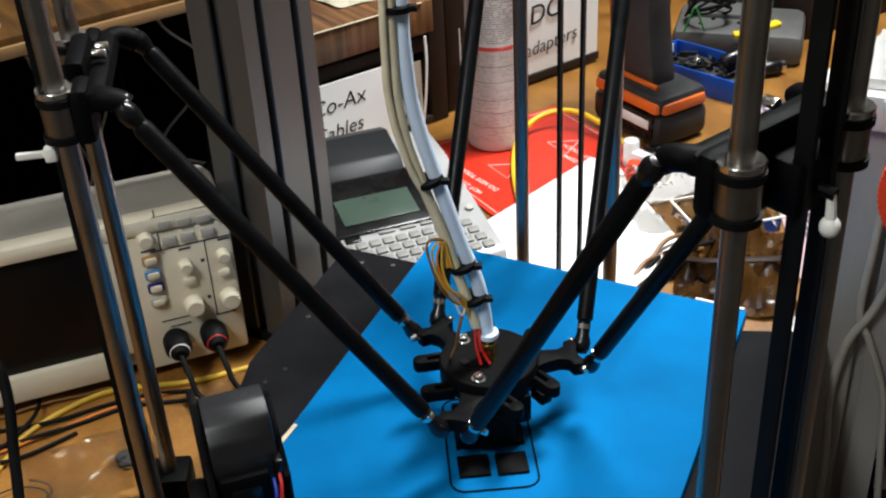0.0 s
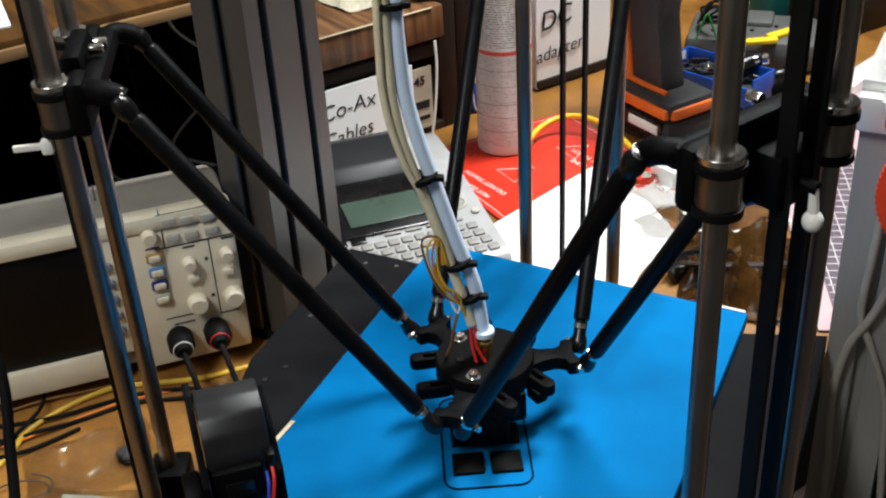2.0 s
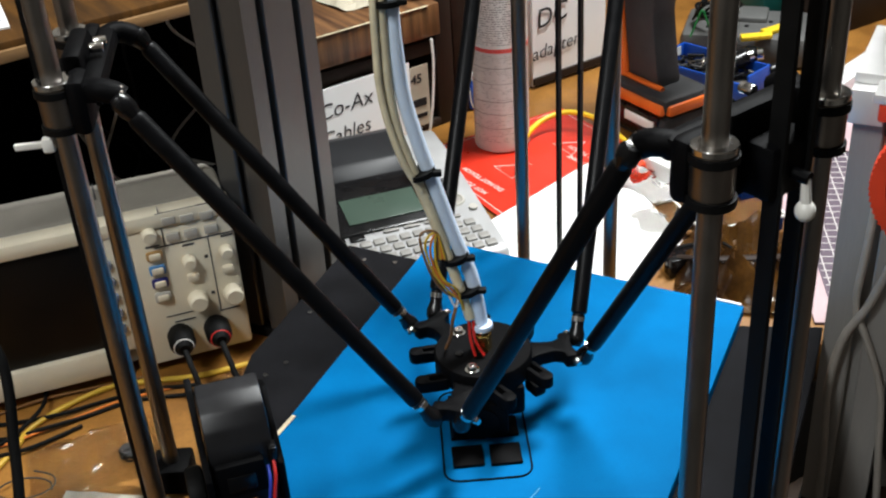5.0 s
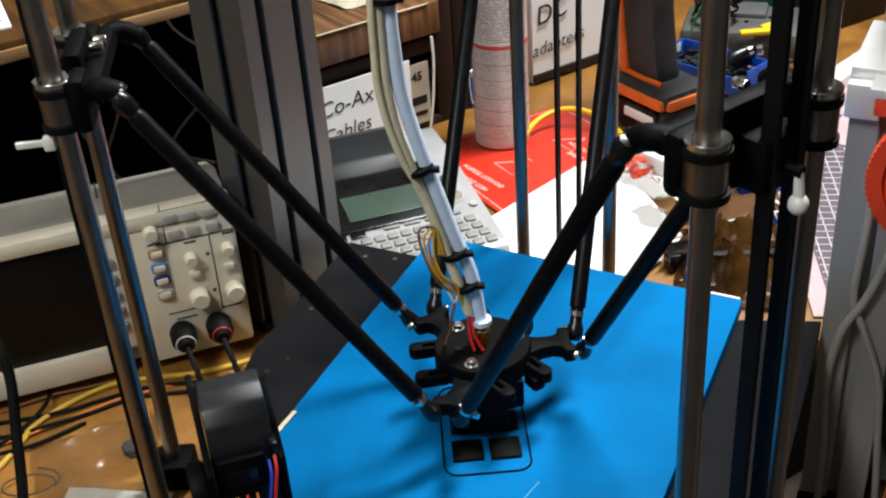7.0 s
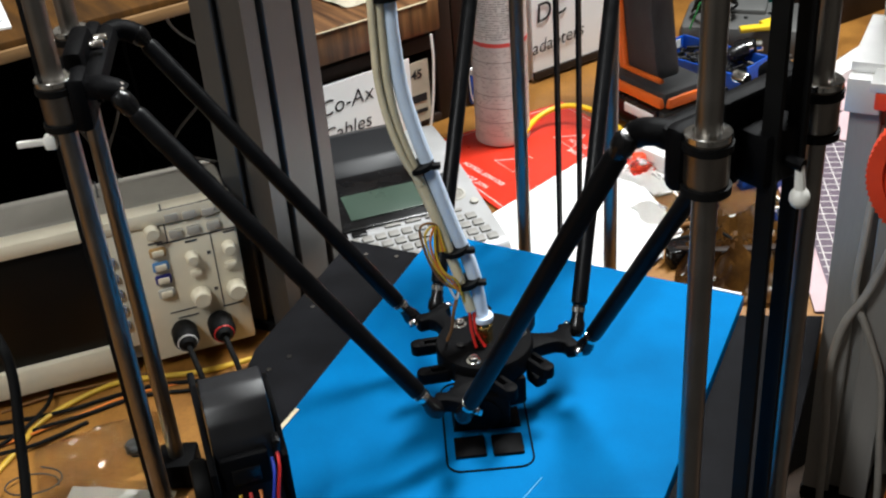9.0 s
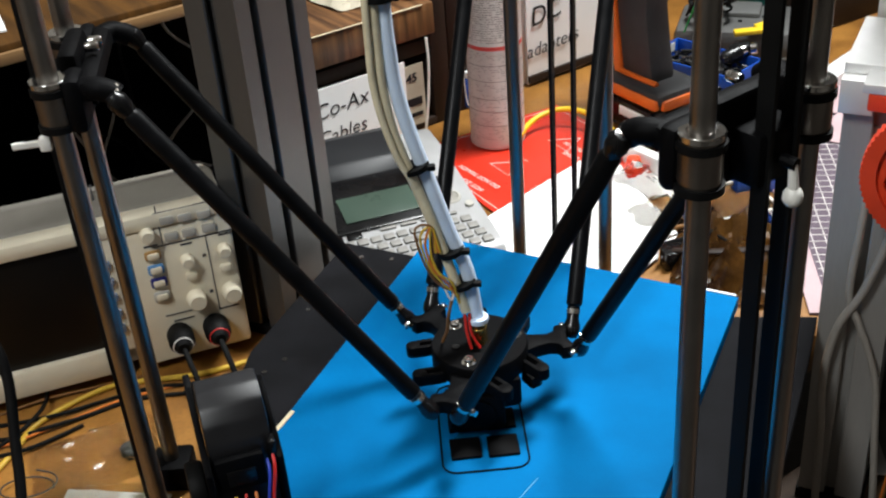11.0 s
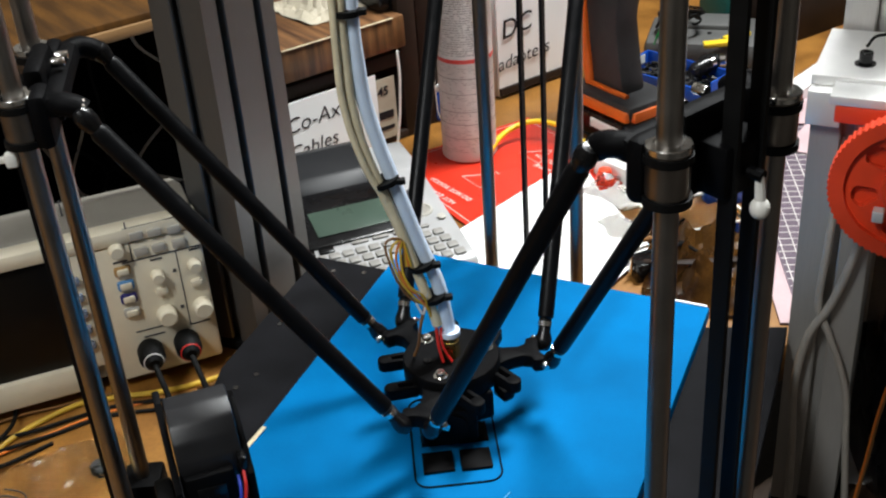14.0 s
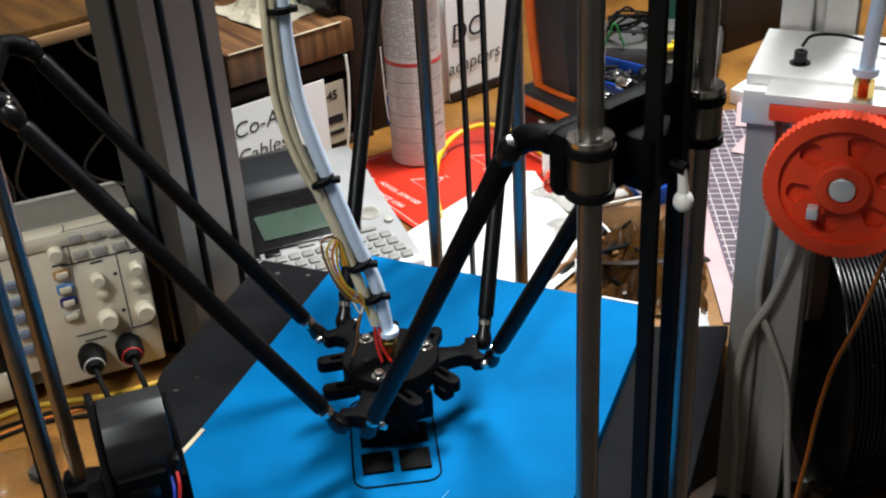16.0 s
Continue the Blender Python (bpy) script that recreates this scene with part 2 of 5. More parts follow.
def words(text, size, mat, parent, m, name="lettering", shear=0.0, bold=0.0, depth=0.0002):
    """Letters in the built-in font as a thin mesh."""
    cu = bpy.data.curves.new(name, "FONT")
    cu.body, cu.size, cu.shear, cu.offset, cu.extrude = text, size, shear, bold, depth
    tmp = new("tmp", cu)
    bpy.context.view_layer.update()
    me = bpy.data.meshes.new_from_object(tmp.evaluated_get(bpy.context.evaluated_depsgraph_get()))
    bpy.data.objects.remove(tmp)
    me.name = name
    me.materials.clear()
    me.materials.append(mat)
    ob = new(name, me)
    ob.parent = parent
    ob.matrix_basis = m
    return ob


TZ = -0.073          # table top; the bed's top is z = 0
FA = -28.3           # the printer frame's angle
ca, sa = math.cos(radians(FA)), math.sin(radians(FA))


# ---------------------------------------------------------------- room and table
def slab(name, c, s, mat, label, category, turn=0.0, bevel=0.0):
    ob = part(name, box(mesh(), (0, 0, 0), s, bevel), mat, None, smooth=False)
    ob.matrix_world = pose(*c, 0, 0, turn)
    return tagged(ob, label, category, kind="structure")


slab("floor", (0, 0.5, -0.85), (5.0, 5.0, 0.1), FLOOR, "dark scuffed workshop floor", "floor")
slab("ceiling", (0, 0.5, 2.0), (5.0, 5.0, 0.1), CEILING, "plain white ceiling", "ceiling")
HT = 33.0            # the bench back's angle
hc, hs = math.cos(radians(HT)), math.sin(radians(HT))


def bench(u, v, z=0.0):
    """A place by its distance along the bench back, behind it and above the table."""
    return Vector((0.178 + u * hc - v * hs, 1.379 + u * hs + v * hc, TZ + z))


slab("wall_north", bench(0, 0.75, 0.6), (5.5, 0.1, 2.8), WALL, "plain wall behind the bench in shade", "wall", HT)
slab("wall_south", bench(0, -3.2, 0.6), (5.5, 0.1, 2.8), WALL, "plain wall across the room", "wall", HT)
slab("wall_east", bench(2.3, -1.2, 0.6), (0.1, 4.2, 2.8), WALL, "plain side wall of the room", "wall", HT)
slab("wall_west", bench(-2.3, -1.2, 0.6), (0.1, 4.2, 2.8), WALL, "plain side wall of the room", "wall", HT)

table = thing("workbench", "orange-brown varnished chipboard workbench strewn with tools", "workbench", pose(*bench(0, 0), 0, 0, HT))
part("tabletop", box(mesh(), (-0.1, -0.1475, -0.02), (3.0, 0.895, 0.04), 0.003), TABLE, table)
for lx, ly in ((-1.5, -0.52), (1.3, -0.52), (-1.5, 0.2), (1.3, 0.2)):
    part("leg", box(mesh(), (lx, ly, -0.384), (0.07, 0.07, 0.686), 0.004), DARK_WOOD, table)

LOW = -0.20          # top of the low table in front of the bench
low = thing("low_table", "dark brown low table in front of the bench", "table", pose(*bench(0, 0), 0, 0, HT))
part("tabletop", box(mesh(), (0.25, -0.93, LOW - TZ - 0.015), (1.3, 0.64, 0.03), 0.003), LOW_WOOD, low)
for lx, ly in ((-0.35, -1.2), (0.85, -1.2), (-0.35, -0.66), (0.85, -0.66)):
    part("leg", box(mesh(), (lx, ly, (LOW - TZ - 0.03 - 0.727) / 2), (0.05, 0.05, 0.727 + LOW - TZ - 0.03), 0.003), DARK_WOOD, low)

# ---------------------------------------------------------------- bench back with cubbies and labels
hutch = thing("bench_hutch", "dark wooden hutch with walnut laminate shelf and open cubbies", "shelf unit", pose(*bench(0, 0), 0, 0, HT))
# the panel's dark colour carries the shade inside the hutch
part("back_panel", box(mesh(), (-0.2, 0.42, 0.30), (2.2, 0.02, 0.60), 0.002), DARK_WOOD, hutch, "back panel with its shade put into the dark colour")
part("shelf", box(mesh(), (-0.245, 0.19, 0.142), (0.17, 0.40, 0.04), 0.003), WALNUT, hutch, "walnut laminate shelf with worn edge")
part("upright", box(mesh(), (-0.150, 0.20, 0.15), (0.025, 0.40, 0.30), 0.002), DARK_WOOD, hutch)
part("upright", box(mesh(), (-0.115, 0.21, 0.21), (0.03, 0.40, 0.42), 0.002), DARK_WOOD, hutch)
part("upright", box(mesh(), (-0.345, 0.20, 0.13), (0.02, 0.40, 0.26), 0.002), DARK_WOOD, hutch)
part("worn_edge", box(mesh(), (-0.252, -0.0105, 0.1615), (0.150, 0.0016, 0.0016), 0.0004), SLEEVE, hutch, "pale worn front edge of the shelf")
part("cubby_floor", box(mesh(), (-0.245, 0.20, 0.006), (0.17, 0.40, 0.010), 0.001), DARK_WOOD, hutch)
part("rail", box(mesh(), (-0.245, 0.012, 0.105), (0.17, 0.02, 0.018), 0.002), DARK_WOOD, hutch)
part("shelf", box(mesh(), (-0.72, 0.16, 0.255), (0.72, 0.46, 0.018), 0.002), SHELF, hutch, "orange-brown shelf board")
part("shelf_edge", box(mesh(), (-0.72, -0.0745, 0.2525), (0.72, 0.005, 0.011), 0.001), PINE, hutch, "pale pine edge strip")
# board added so the cubby's depth goes black as in shade
part("shade_board", box(mesh(), (-0.72, 0.33, 0.12), (0.72, 0.012, 0.24), 0.001), CUBBY_SHADE, hutch, "black board added for the shade at the back of the cable cubby")

coax = thing("cardboard_sign", "white paper sign with handwritten black letters on a drawer", "sign", pose(*bench(-0.280, -0.006, 0.04), 90, 0, HT), group="paper signs on the hutch")
part("sheet", box(mesh(), (0.011, 0, 0), (0.125, 0.115, 0.0012)), PAPER, coax, smooth=False)
words("Co-Ax", 0.027, INK_BLACK, coax, pose(-0.054, 0.020, 0.001, 0, 0, 3), shear=0.2, bold=-0.0002)
words("Cables", 0.025, INK_BLACK, coax, pose(-0.054, -0.013, 0.001, 0, 0, 3), shear=0.2, bold=-0.0002)
rj = thing("cardboard_sign", "cream paper sign with handwritten black letters on a drawer", "sign", pose(*bench(-0.202, -0.004, 0.05), 90, 0, HT), group="paper signs on the hutch")
part("sheet", box(mesh(), (0, 0, 0), (0.046, 0.078, 0.0012)), PAPER_CREAM, rj, smooth=False)
words("RJ-45", 0.0155, INK_BLACK, rj, pose(-0.021, 0.018, 0.001, 0, 0, 0), shear=0.1, bold=0.0004)
part("writing_bar", box(mesh(), (0.004, -0.008, 0.001), (0.028, 0.010, 0.0006)), INK_BLACK, rj, smooth=False)
part("writing_bar", box(mesh(), (0.006, -0.025, 0.001), (0.024, 0.005, 0.0006)), INK_BLACK, rj, smooth=False)
dcs = thing("cardboard_sign", "white box front with handwritten black letters on the bench", "sign", pose(*bench(0.050, 0.009, 0.085), 90, 0, HT), group="paper signs on the hutch")
part("sheet", box(mesh(), (0.007, 0, -0.002), (0.126, 0.165, 0.003), 0.0005), PAPER, dcs, smooth=False)
part("base_strip", box(mesh(), (0.007, -0.0755, 0.001), (0.126, 0.010, 0.004), 0.0005), DARK_WOOD, dcs, "dark strip along the bottom edge", smooth=False)
words("DC", 0.036, INK_BLACK, dcs, pose(-0.050, -0.004, 0.001, 0, 0, 5), shear=0.15, bold=0.0)
words("adapters", 0.026, INK_BLACK, dcs, pose(-0.058, -0.046, 0.001, 0, 0, 4), shear=0.2, bold=-0.0002)
dbox = thing("storage_box", "white cardboard storage box standing on the bench", "box", pose(*bench(0.050, 0.161, 0.095), 0, 0, HT))
part("body", box(mesh(), (0, 0, 0), (0.144, 0.285, 0.19), 0.002), PAPER, dbox)

# ---------------------------------------------------------------- delta printer
printer_base = thing("printer_base", "black painted board of the printer on low feet", "printer base", pose(0, 0, 0))
plate_pts = [(-0.055, 0.910), (0.262, 0.740), (0.333, 0.729), (0.303, 0.662), (0.245, 0.540), (0.175, 0.400), (0.06, 0.34), (-0.12, 0.37), (-0.155, 0.50), (-0.150, 0.60), (-0.137, 0.700), (-0.130, 0.745)]
part("board", prism(mesh(), plate_pts, -0.026, -0.0125, 0.001), BOARD, printer_base, smooth=False)
for x, y, zf in ((-0.09, 0.80, TZ), (0.18, 0.765, TZ), (0.0, 0.42, LOW), (0.145, 0.42, LOW), (-0.11, 0.60, TZ)):
    part("foot", rod(mesh(), (x, y, zf), (x, y, -0.026), 0.014, bevel=0.001), BLACK_RUBBER, printer_base)
scr = part("screw", rod(mesh(), (0, 0, 0), (0, 0, 0.0012), 0.0022, 12), CHROME, printer_base, "small bright screw head", m=Matrix.Translation((-0.085, 0.800, -0.0125)))
for x, y in ((-0.066, 0.790), (-0.012, 0.872), (-0.040, 0.880), (-0.10, 0.73), (-0.115, 0.715)):
    again(scr, printer_base, Matrix.Translation((x, y, -0.0125)))

bed = thing("print_bed", "print bed covered with bright blue masking tape", "print bed", pose(0, 0, 0))
bed_pts = [(0.025, 0.890), (0.273, 0.748), (0.115, 0.432), (0.02, 0.405), (-0.066, 0.455), (-0.100, 0.624)]
part("bed_plate", prism(mesh(), bed_pts, -0.012, 0.0, 0.0008), BLUE, bed, smooth=False)
part("tape_tab", box(mesh(), (0, 0, 0), (0.032, 0.0035, 0.001), 0.0003), SLEEVE, bed, "torn cream masking tape end", m=pose(-0.0935, 0.6325, 0.0008, 0, 0, 62))
part("pale_edge", box(mesh(), (0, 0, 0), (0.040, 0.0022, 0.0008)), PAPER, bed, "thin pale strip along the edge of the plate", m=pose(0.254, 0.7595, 0.0006, 0, 0, -29.8))
SCRATCH = material("pale_blue_scuff", (0.10, 0.36, 0.62), 0.6, vary=0.2, scale=60, fine=900, spec=0.1)
part("scratch", box(mesh(), (0, 0, 0), (0.026, 0.0007, 0.0003)), SCRATCH, bed, "pale scratch in the tape", m=pose(0.077, 0.543, 0.0003, 0, 0, 52))


def skirt_line(w, h, r, z=0.0006):
    pts = []
    for cx, cy, a0 in ((w / 2 - r, h / 2 - r, 0), (-w / 2 + r, h / 2 - r, 90), (-w / 2 + r, -h / 2 + r, 180), (w / 2 - r, -h / 2 + r, 270)):
        for k in range(6):
            a = radians(a0 + 90 * k / 5)
            pts.append((cx + r * math.cos(a), cy + r * math.sin(a), z))
    return pts + [pts[0]]


outline = thing("printed_outline", "thin black printed plastic outline on the blue bed", "printed part", pose(0.0515, 0.6135, 0, 0, 0, 1))
part("line", tube(mesh(), skirt_line(0.060, 0.097, 0.010), 0.0007, 6, 1), BLACK_PRINT, outline)
pad = None
for i, (x, y) in enumerate((x, y) for y in (-0.026, 0.003, 0.031) for x in (-0.0132, 0.0132)):
    pad = thing("printed_pad", "small black rectangular print on the blue bed", "printed part", pose(0.052 + x, 0.6145 + y, 0, 0, 0, 2), group="black pads being printed")
    part("layer", box(mesh(), (0, 0, 0.0012), (0.0215, 0.0205, 0.0024), 0.0004), BLACK_PRINT, pad)

G = Vector((0.050, 0.653, 0))
TOWERS = [("left", 186.7), ("right", 305.5), ("back", 66.5)]
RAD, HALF = 0.2355, 0.0403          # tower radius, half the rod spacing
JOFF, JHALF = 0.037, 0.055
CZ = {"left": 0.283, "right": 0.290, "back": 0.290}     # each carriage rides at its own height
E = Vector((0.055, 0.637, 0.0))
EZ, EOFF = 0.046, 0.044


def tower_axes(deg):
    a = radians(deg)
    out = Vector((math.cos(a), math.sin(a), 0))
    return out, Vector((-math.sin(a), math.cos(a), 0))


def smooth_rod(deg, side, base):
    out, tan = tower_axes(deg)
    c = G + out * RAD + tan * HALF * side
    ob = thing("guide_rod", "vertical ground steel guide rod of the printer", "guide rod", Matrix.Translation((c.x, c.y, base)), group="guide rods")
    part("shaft", rod(mesh(), (0, 0, 0.004), (0, 0, 0.75 - base), 0.006, 32), STEEL, ob)
    part("clamp", box(mesh(), (0, 0, 0.012), (0.030, 0.030, 0.024), 0.003), BLACK_PRINT, ob, "black printed rod clamp")


def belt(deg, base):
    out, tan = tower_axes(deg)
    c = G + out * (RAD + 0.011)
    ob = thing("drive_belt", "black toothed drive belt running up between two rods", "belt", Matrix.Translation((c.x, c.y, 0.0)) @ Matrix(((tan.x, out.x, 0, 0), (tan.y, out.y, 0, 0), (0, 0, 1, 0), (0, 0, 0, 1))), group="drive belts")
    for s in (-1, 1):
        bm = box(mesh(), (s * 0.0095, 0, (0.74 + base) / 2), (0.0026, 0.0095, 0.74 - base))
        part("strand", bm, BLACK_RUBBER, ob, smooth=False)


def carriage(deg, name_group, mirror):
    out, tan = tower_axes(deg)
    c = G + out * RAD
    m = Matrix(((tan.x, out.x, 0, c.x), (tan.y, out.y, 0, c.y), (0, 0, 1, CZ[name_group]), (0, 0, 0, 1)))
    ob = thing("carriage", "black printed carriage with two steel linear bearings", "printer carriage", m, group="printer carriages")
    part("body", box(mesh(), (0, -0.009, 0.0), (0.050, 0.012, 0.046), 0.004), BLACK_PRINT, ob)
    part("crossbar", box(mesh(), (0, -0.021, 0.008), (0.100, 0.013, 0.014), 0.005), BLACK_PRINT, ob)
    for s in (-1, 1):
        part("bearing_holder", box(mesh(), (s * 0.038, -0.0125, 0.0), (0.026, 0.012, 0.034), 0.005), BLACK_PRINT, ob)
        part("joint_bracket", tube(mesh(), [(s * 0.040, -0.018, 0.008), (s * 0.047, -0.026, 0.009), (s * 0.0485, -0.033, 0.007), (s * 0.049, -JOFF, 0.004)], 0.0068, 14), BLACK_PRINT, ob)
    for s in (-1, 1):
        b = part("bearing", lathe(mesh(), [(0.0062, 0.0145), (0.0085, 0.015), (0.0105, 0.0142), (0.0105, 0.0105), (0.0100, 0.0103), (0.0100, 0.0092), (0.0105, 0.009), (0.0105, -0.009), (0.0100, -0.0092), (0.0100, -0.0103), (0.0105, -0.0105), (0.0105, -0.0142), (0.0085, -0.015), (0.0062, -0.0145)], 40), BEARING, ob, "steel linear bearing", m=Matrix.Translation((s * HALF, 0, 0)))
        for z in (0.0092, -0.0125):
            part("tie_ring", lathe(mesh(), [(0.0106, z - 0.0022), (0.0118, z - 0.002), (0.0118, z + 0.002), (0.0106, z + 0.0022)], 36), BLACK_RUBBER, b, "black cable tie round the bearing")
        part("seal_ring", lathe(mesh(), [(0.0068, 0.0151), (0.0100, 0.0151), (0.0106, 0.0125), (0.0112, 0.0128), (0.0112, 0.0154), (0.0106, 0.0160), (0.0072, 0.0160), (0.0068, 0.0156)], 36), CHROME, b, "bright steel end ring")
        part("ball_stud", ball(rod(mesh(), (s * 0.0490, -JOFF, 0.010), (s * (JHALF + 0.002), -JOFF, 0.004), 0.0026, 12), (s * JHALF, -JOFF, 0.003), 0.0056), BEARING, ob, "bright steel ball stud")
    bm = box(mesh(), (0, 0.004, -0.006), (0.032, 0.020, 0.028), 0.003)
    for z in (-0.014, 0.004):
        rod(bm, (-0.006, -0.018, z), (-0.006, 0.008, z), 0.0028, 10)
        rod(bm, (0.006, -0.018, z), (0.006, 0.008, z), 0.0028, 10)
    part("belt_clamp", bm, BLACK_PRINT, ob)
    for k, z in ((-1, 0.018), (1, 0.020)):
        part("clamp_screw", rod(mesh(), (k * 0.008, -0.026, z), (k * 0.008, -0.018, z), 0.0030, 12, bevel=0.0005), CHROME, ob, "bright screw head")
    bm = rod(mesh(), (0.001, 0.0205, -0.009), (0.002, 0.0214, -0.024), 0.0022, 10, 0.0028)
    if not mirror:
        part("tie_anchor", rod(mesh(), (0.0, 0.012, -0.008), (0.001, 0.0225, -0.009), 0.0032, 10), BLACK_PRINT, ob)
    ball(bm, (0.002, 0.0214, -0.0265), 0.0050, 16, (1, 1, 1.12))
    if mirror:
        bm.free()
        bm = box(mesh(), (HALF, 0.0215, -0.0225), (0.003, 0.016, 0.0040), 0.0008)
        box(bm, (HALF, 0.0105, -0.0228), (0.007, 0.007, 0.009), 0.0016)
    part("cable_tie", bm, NYLON, ob, "white nylon cable tie end")
    return ob


for nm, deg in TOWERS:
    for s in (-1, 1):
        smooth_rod(deg, s, LOW if nm == "right" else TZ)
    belt(deg, LOW if nm == "right" else TZ)
    carriage(deg, nm, nm == "left")


def arm(p0, p1):
    """A tube with narrowed sockets at both ends."""
    p0, p1 = Vector(p0), Vector(p1)
    d = p1 - p0
    n = d.length
    m = Matrix.Translation(p0) @ d.to_track_quat("Z", "Y").to_matrix().to_4x4()
    ob = thing("push_rod", "black carbon tube push rod with ball socket ends", "push rod", m, group="delta push rods")
    part("tube", lathe(mesh(), [(0.0040, 0.008), (0.0059, 0.012), (0.0059, n - 0.020), (0.0030, n - 0.016)], 24), ARM, ob)
    for z, s in ((0, 1), (n, -1)):
        bm = lathe(mesh(), [(0.0, z - s * 0.0056), (0.0040, z - s * 0.0050), (0.0062, z - s * 0.001), (0.0062, z + s * 0.004), (0.0046, z + s * 0.009), (0.0046, z + s * 0.019), (0.0, z + s * 0.020)], 20)
        part("socket", bm, BLACK_GLOSS, ob)
    part("collar", lathe(mesh(), [(0.0030, n - 0.017), (0.0052, n - 0.0165), (0.0052, n - 0.013), (0.0030, n - 0.0125)], 20), CHROME, ob, "bright steel collar")


for nm, deg in TOWERS:
    out, tan = tower_axes(deg)
    for s in (-1, 1):
        top = G + out * (RAD - JOFF) + tan * JHALF * s + Vector((0, 0, CZ[nm] + 0.003))
        low = E + out * EOFF + tan * JHALF * s + Vector((0, 0, EZ))
        arm(top, low)

# effector with hot end
eff = thing("delta_effector", "black printed effector platform with brass tube fitting", "print head", Matrix.Translation(E))
bm = lathe(mesh(), [(0.0, 0.040), (0.030, 0.040), (0.0345, 0.042), (0.0345, 0.0555), (0.0335, 0.057), (0.0, 0.057)], 48)
part("plate", bm, BLACK_PRINT, eff)
for k in range(3):
    a0 = [186.6, 306.6, 65.6][k]
    a1 = a0 + 60
    c, s = math.cos(radians(a1)), math.sin(radians(a1))
    R = pose(0, 0, 0, 0, 0, a1)
    bm = prism(mesh(), [(0.028, -0.013), (0.040, -0.0075), (0.050, -0.006), (0.0555, -0.0085), (0.057, -0.0145), (0.064, -0.0145), (0.066, -0.010), (0.0635, -0.004), (0.0635, 0.004), (0.066, 0.010), (0.064, 0.0145), (0.057, 0.0145), (0.0555, 0.0085), (0.050, 0.006), (0.040, 0.0075), (0.028, 0.013)], EZ - 0.006, EZ + 0.005, 0.0015, R)
    part("ear", bm, BLACK_PRINT, eff)
    for q in (-1, 1):
        bm = rod(mesh(), R @ Vector((0.061, q * 0.010, EZ)), R @ Vector((0.0645, q * 0.0195, EZ)), 0.0022, 10)
        ball(bm, R @ Vector((0.0640, q * 0.0165, EZ + 0.001)), 0.0030, 12)
        part("ball_stud", bm, CHROME, eff, "bright steel ball stud")
    # slotted tab towards the tower
    R = pose(0, 0, 0, 0, 0, a0)
    for q in (-1, 1):
        bm = mesh()
        rod(bm, R @ Vector((0.046, q * 0.017, 0.0415)), R @ Vector((0.046, q * 0.017, 0.0505)), 0.0052, 20, bevel=0.001)
        box(bm, (0.037, q * 0.0205, 0.046), (0.018, 0.0034, 0.009), 0.001, R)
        box(bm, (0.037, q * 0.0135, 0.046), (0.018, 0.0034, 0.009), 0.001, R)
        box(bm, (0.034, q * 0.017, 0.043), (0.018, 0.0060, 0.002), 0.0004, R)
        part("slotted_tab", bm, BLACK_PRINT, eff)
    R = pose(0, 0, 0, 0, 0, a1 + 3)
    bm = lathe(mesh(), [(0.0, 0.057), (0.0050, 0.057), (0.0050, 0.0578), (0.0034, 0.0580), (0.0034, 0.0608), (0.0026, 0.0614), (0.0016, 0.0614), (0.0014, 0.0598), (0.0, 0.0598)], 20, R @ Matrix.Translation((0.026, 0, 0)))
    part("screw", bm, CHROME, eff, "bright socket head screw with washer")
    bm = lathe(mesh(), [(0.0, 0.057), (0.0030, 0.057), (0.0028, 0.0585), (0.0, 0.0588)], 16, pose(0, 0, 0, 0, 0, a0 + 12) @ Matrix.Translation((0.018, 0, 0)))
    part("screw", bm, BLACK_GLOSS, eff, "black screw head")
bm = lathe(mesh(), [(0.0, 0.057), (0.0062, 0.057), (0.0062, 0.0695), (0.0056, 0.070), (0.0, 0.070)], 6)
lathe(bm, [(0.0, 0.070), (0.0050, 0.070), (0.0050, 0.0745), (0.0, 0.0745)], 24)
part("fitting", bm, BRASS, eff, "brass tube fitting")
part("collet", lathe(mesh(), [(0.0040, 0.0745), (0.0072, 0.0746), (0.0076, 0.0765), (0.0072, 0.0785), (0.0040, 0.0785)], 28), PTFE, eff, "white release collar")
bm = lathe(mesh(), [(0.0, 0.0015), (0.0010, 0.0015), (0.0036, 0.006), (0.0036, 0.010), (0.0, 0.010)], 16)
part("nozzle", bm, BRASS, eff, "brass nozzle")
bm = box(mesh(), (0.002, 0.004, 0.017), (0.020, 0.016, 0.014), 0.001)
rod(bm, (0, 0, 0.024), (0, 0, 0.041), 0.008, 24)
part("heater_block", bm, BLACK_PRINT, eff, "dark heater block under the plate")
bm = box(mesh(), (0.006, -0.026, 0.030), (0.030, 0.012, 0.024), 0.003, pose(0, 0, 0, 0, 0, 12))
box(bm, (0.026, -0.026, 0.028), (0.010, 0.014, 0.010), 0.002, pose(0, 0, 0, 0, 0, 30))
part("fan_duct", bm, BLACK_PRINT, eff, "black cooling duct below the plate")

bm = box(mesh(), (-0.006, -0.030, 0.0205), (0.040, 0.014, 0.029), 0.003)
lathe(bm, [(0.0115, 0.0), (0.0130, 0.0), (0.0130, 0.0022), (0.0115, 0.0022)], 28, pose(-0.006, -0.0368, 0.0205, 90, 0, 0))
for q in (-1, 1):
    rod(bm, (-0.006 + q * 0.016, -0.030, 0.034), (-0.006 + q * 0.013, -0.026, 0.042), 0.003, 10)
part("cooling_fan", bm, BLACK_PRINT, eff, "small black cooling fan under the plate")

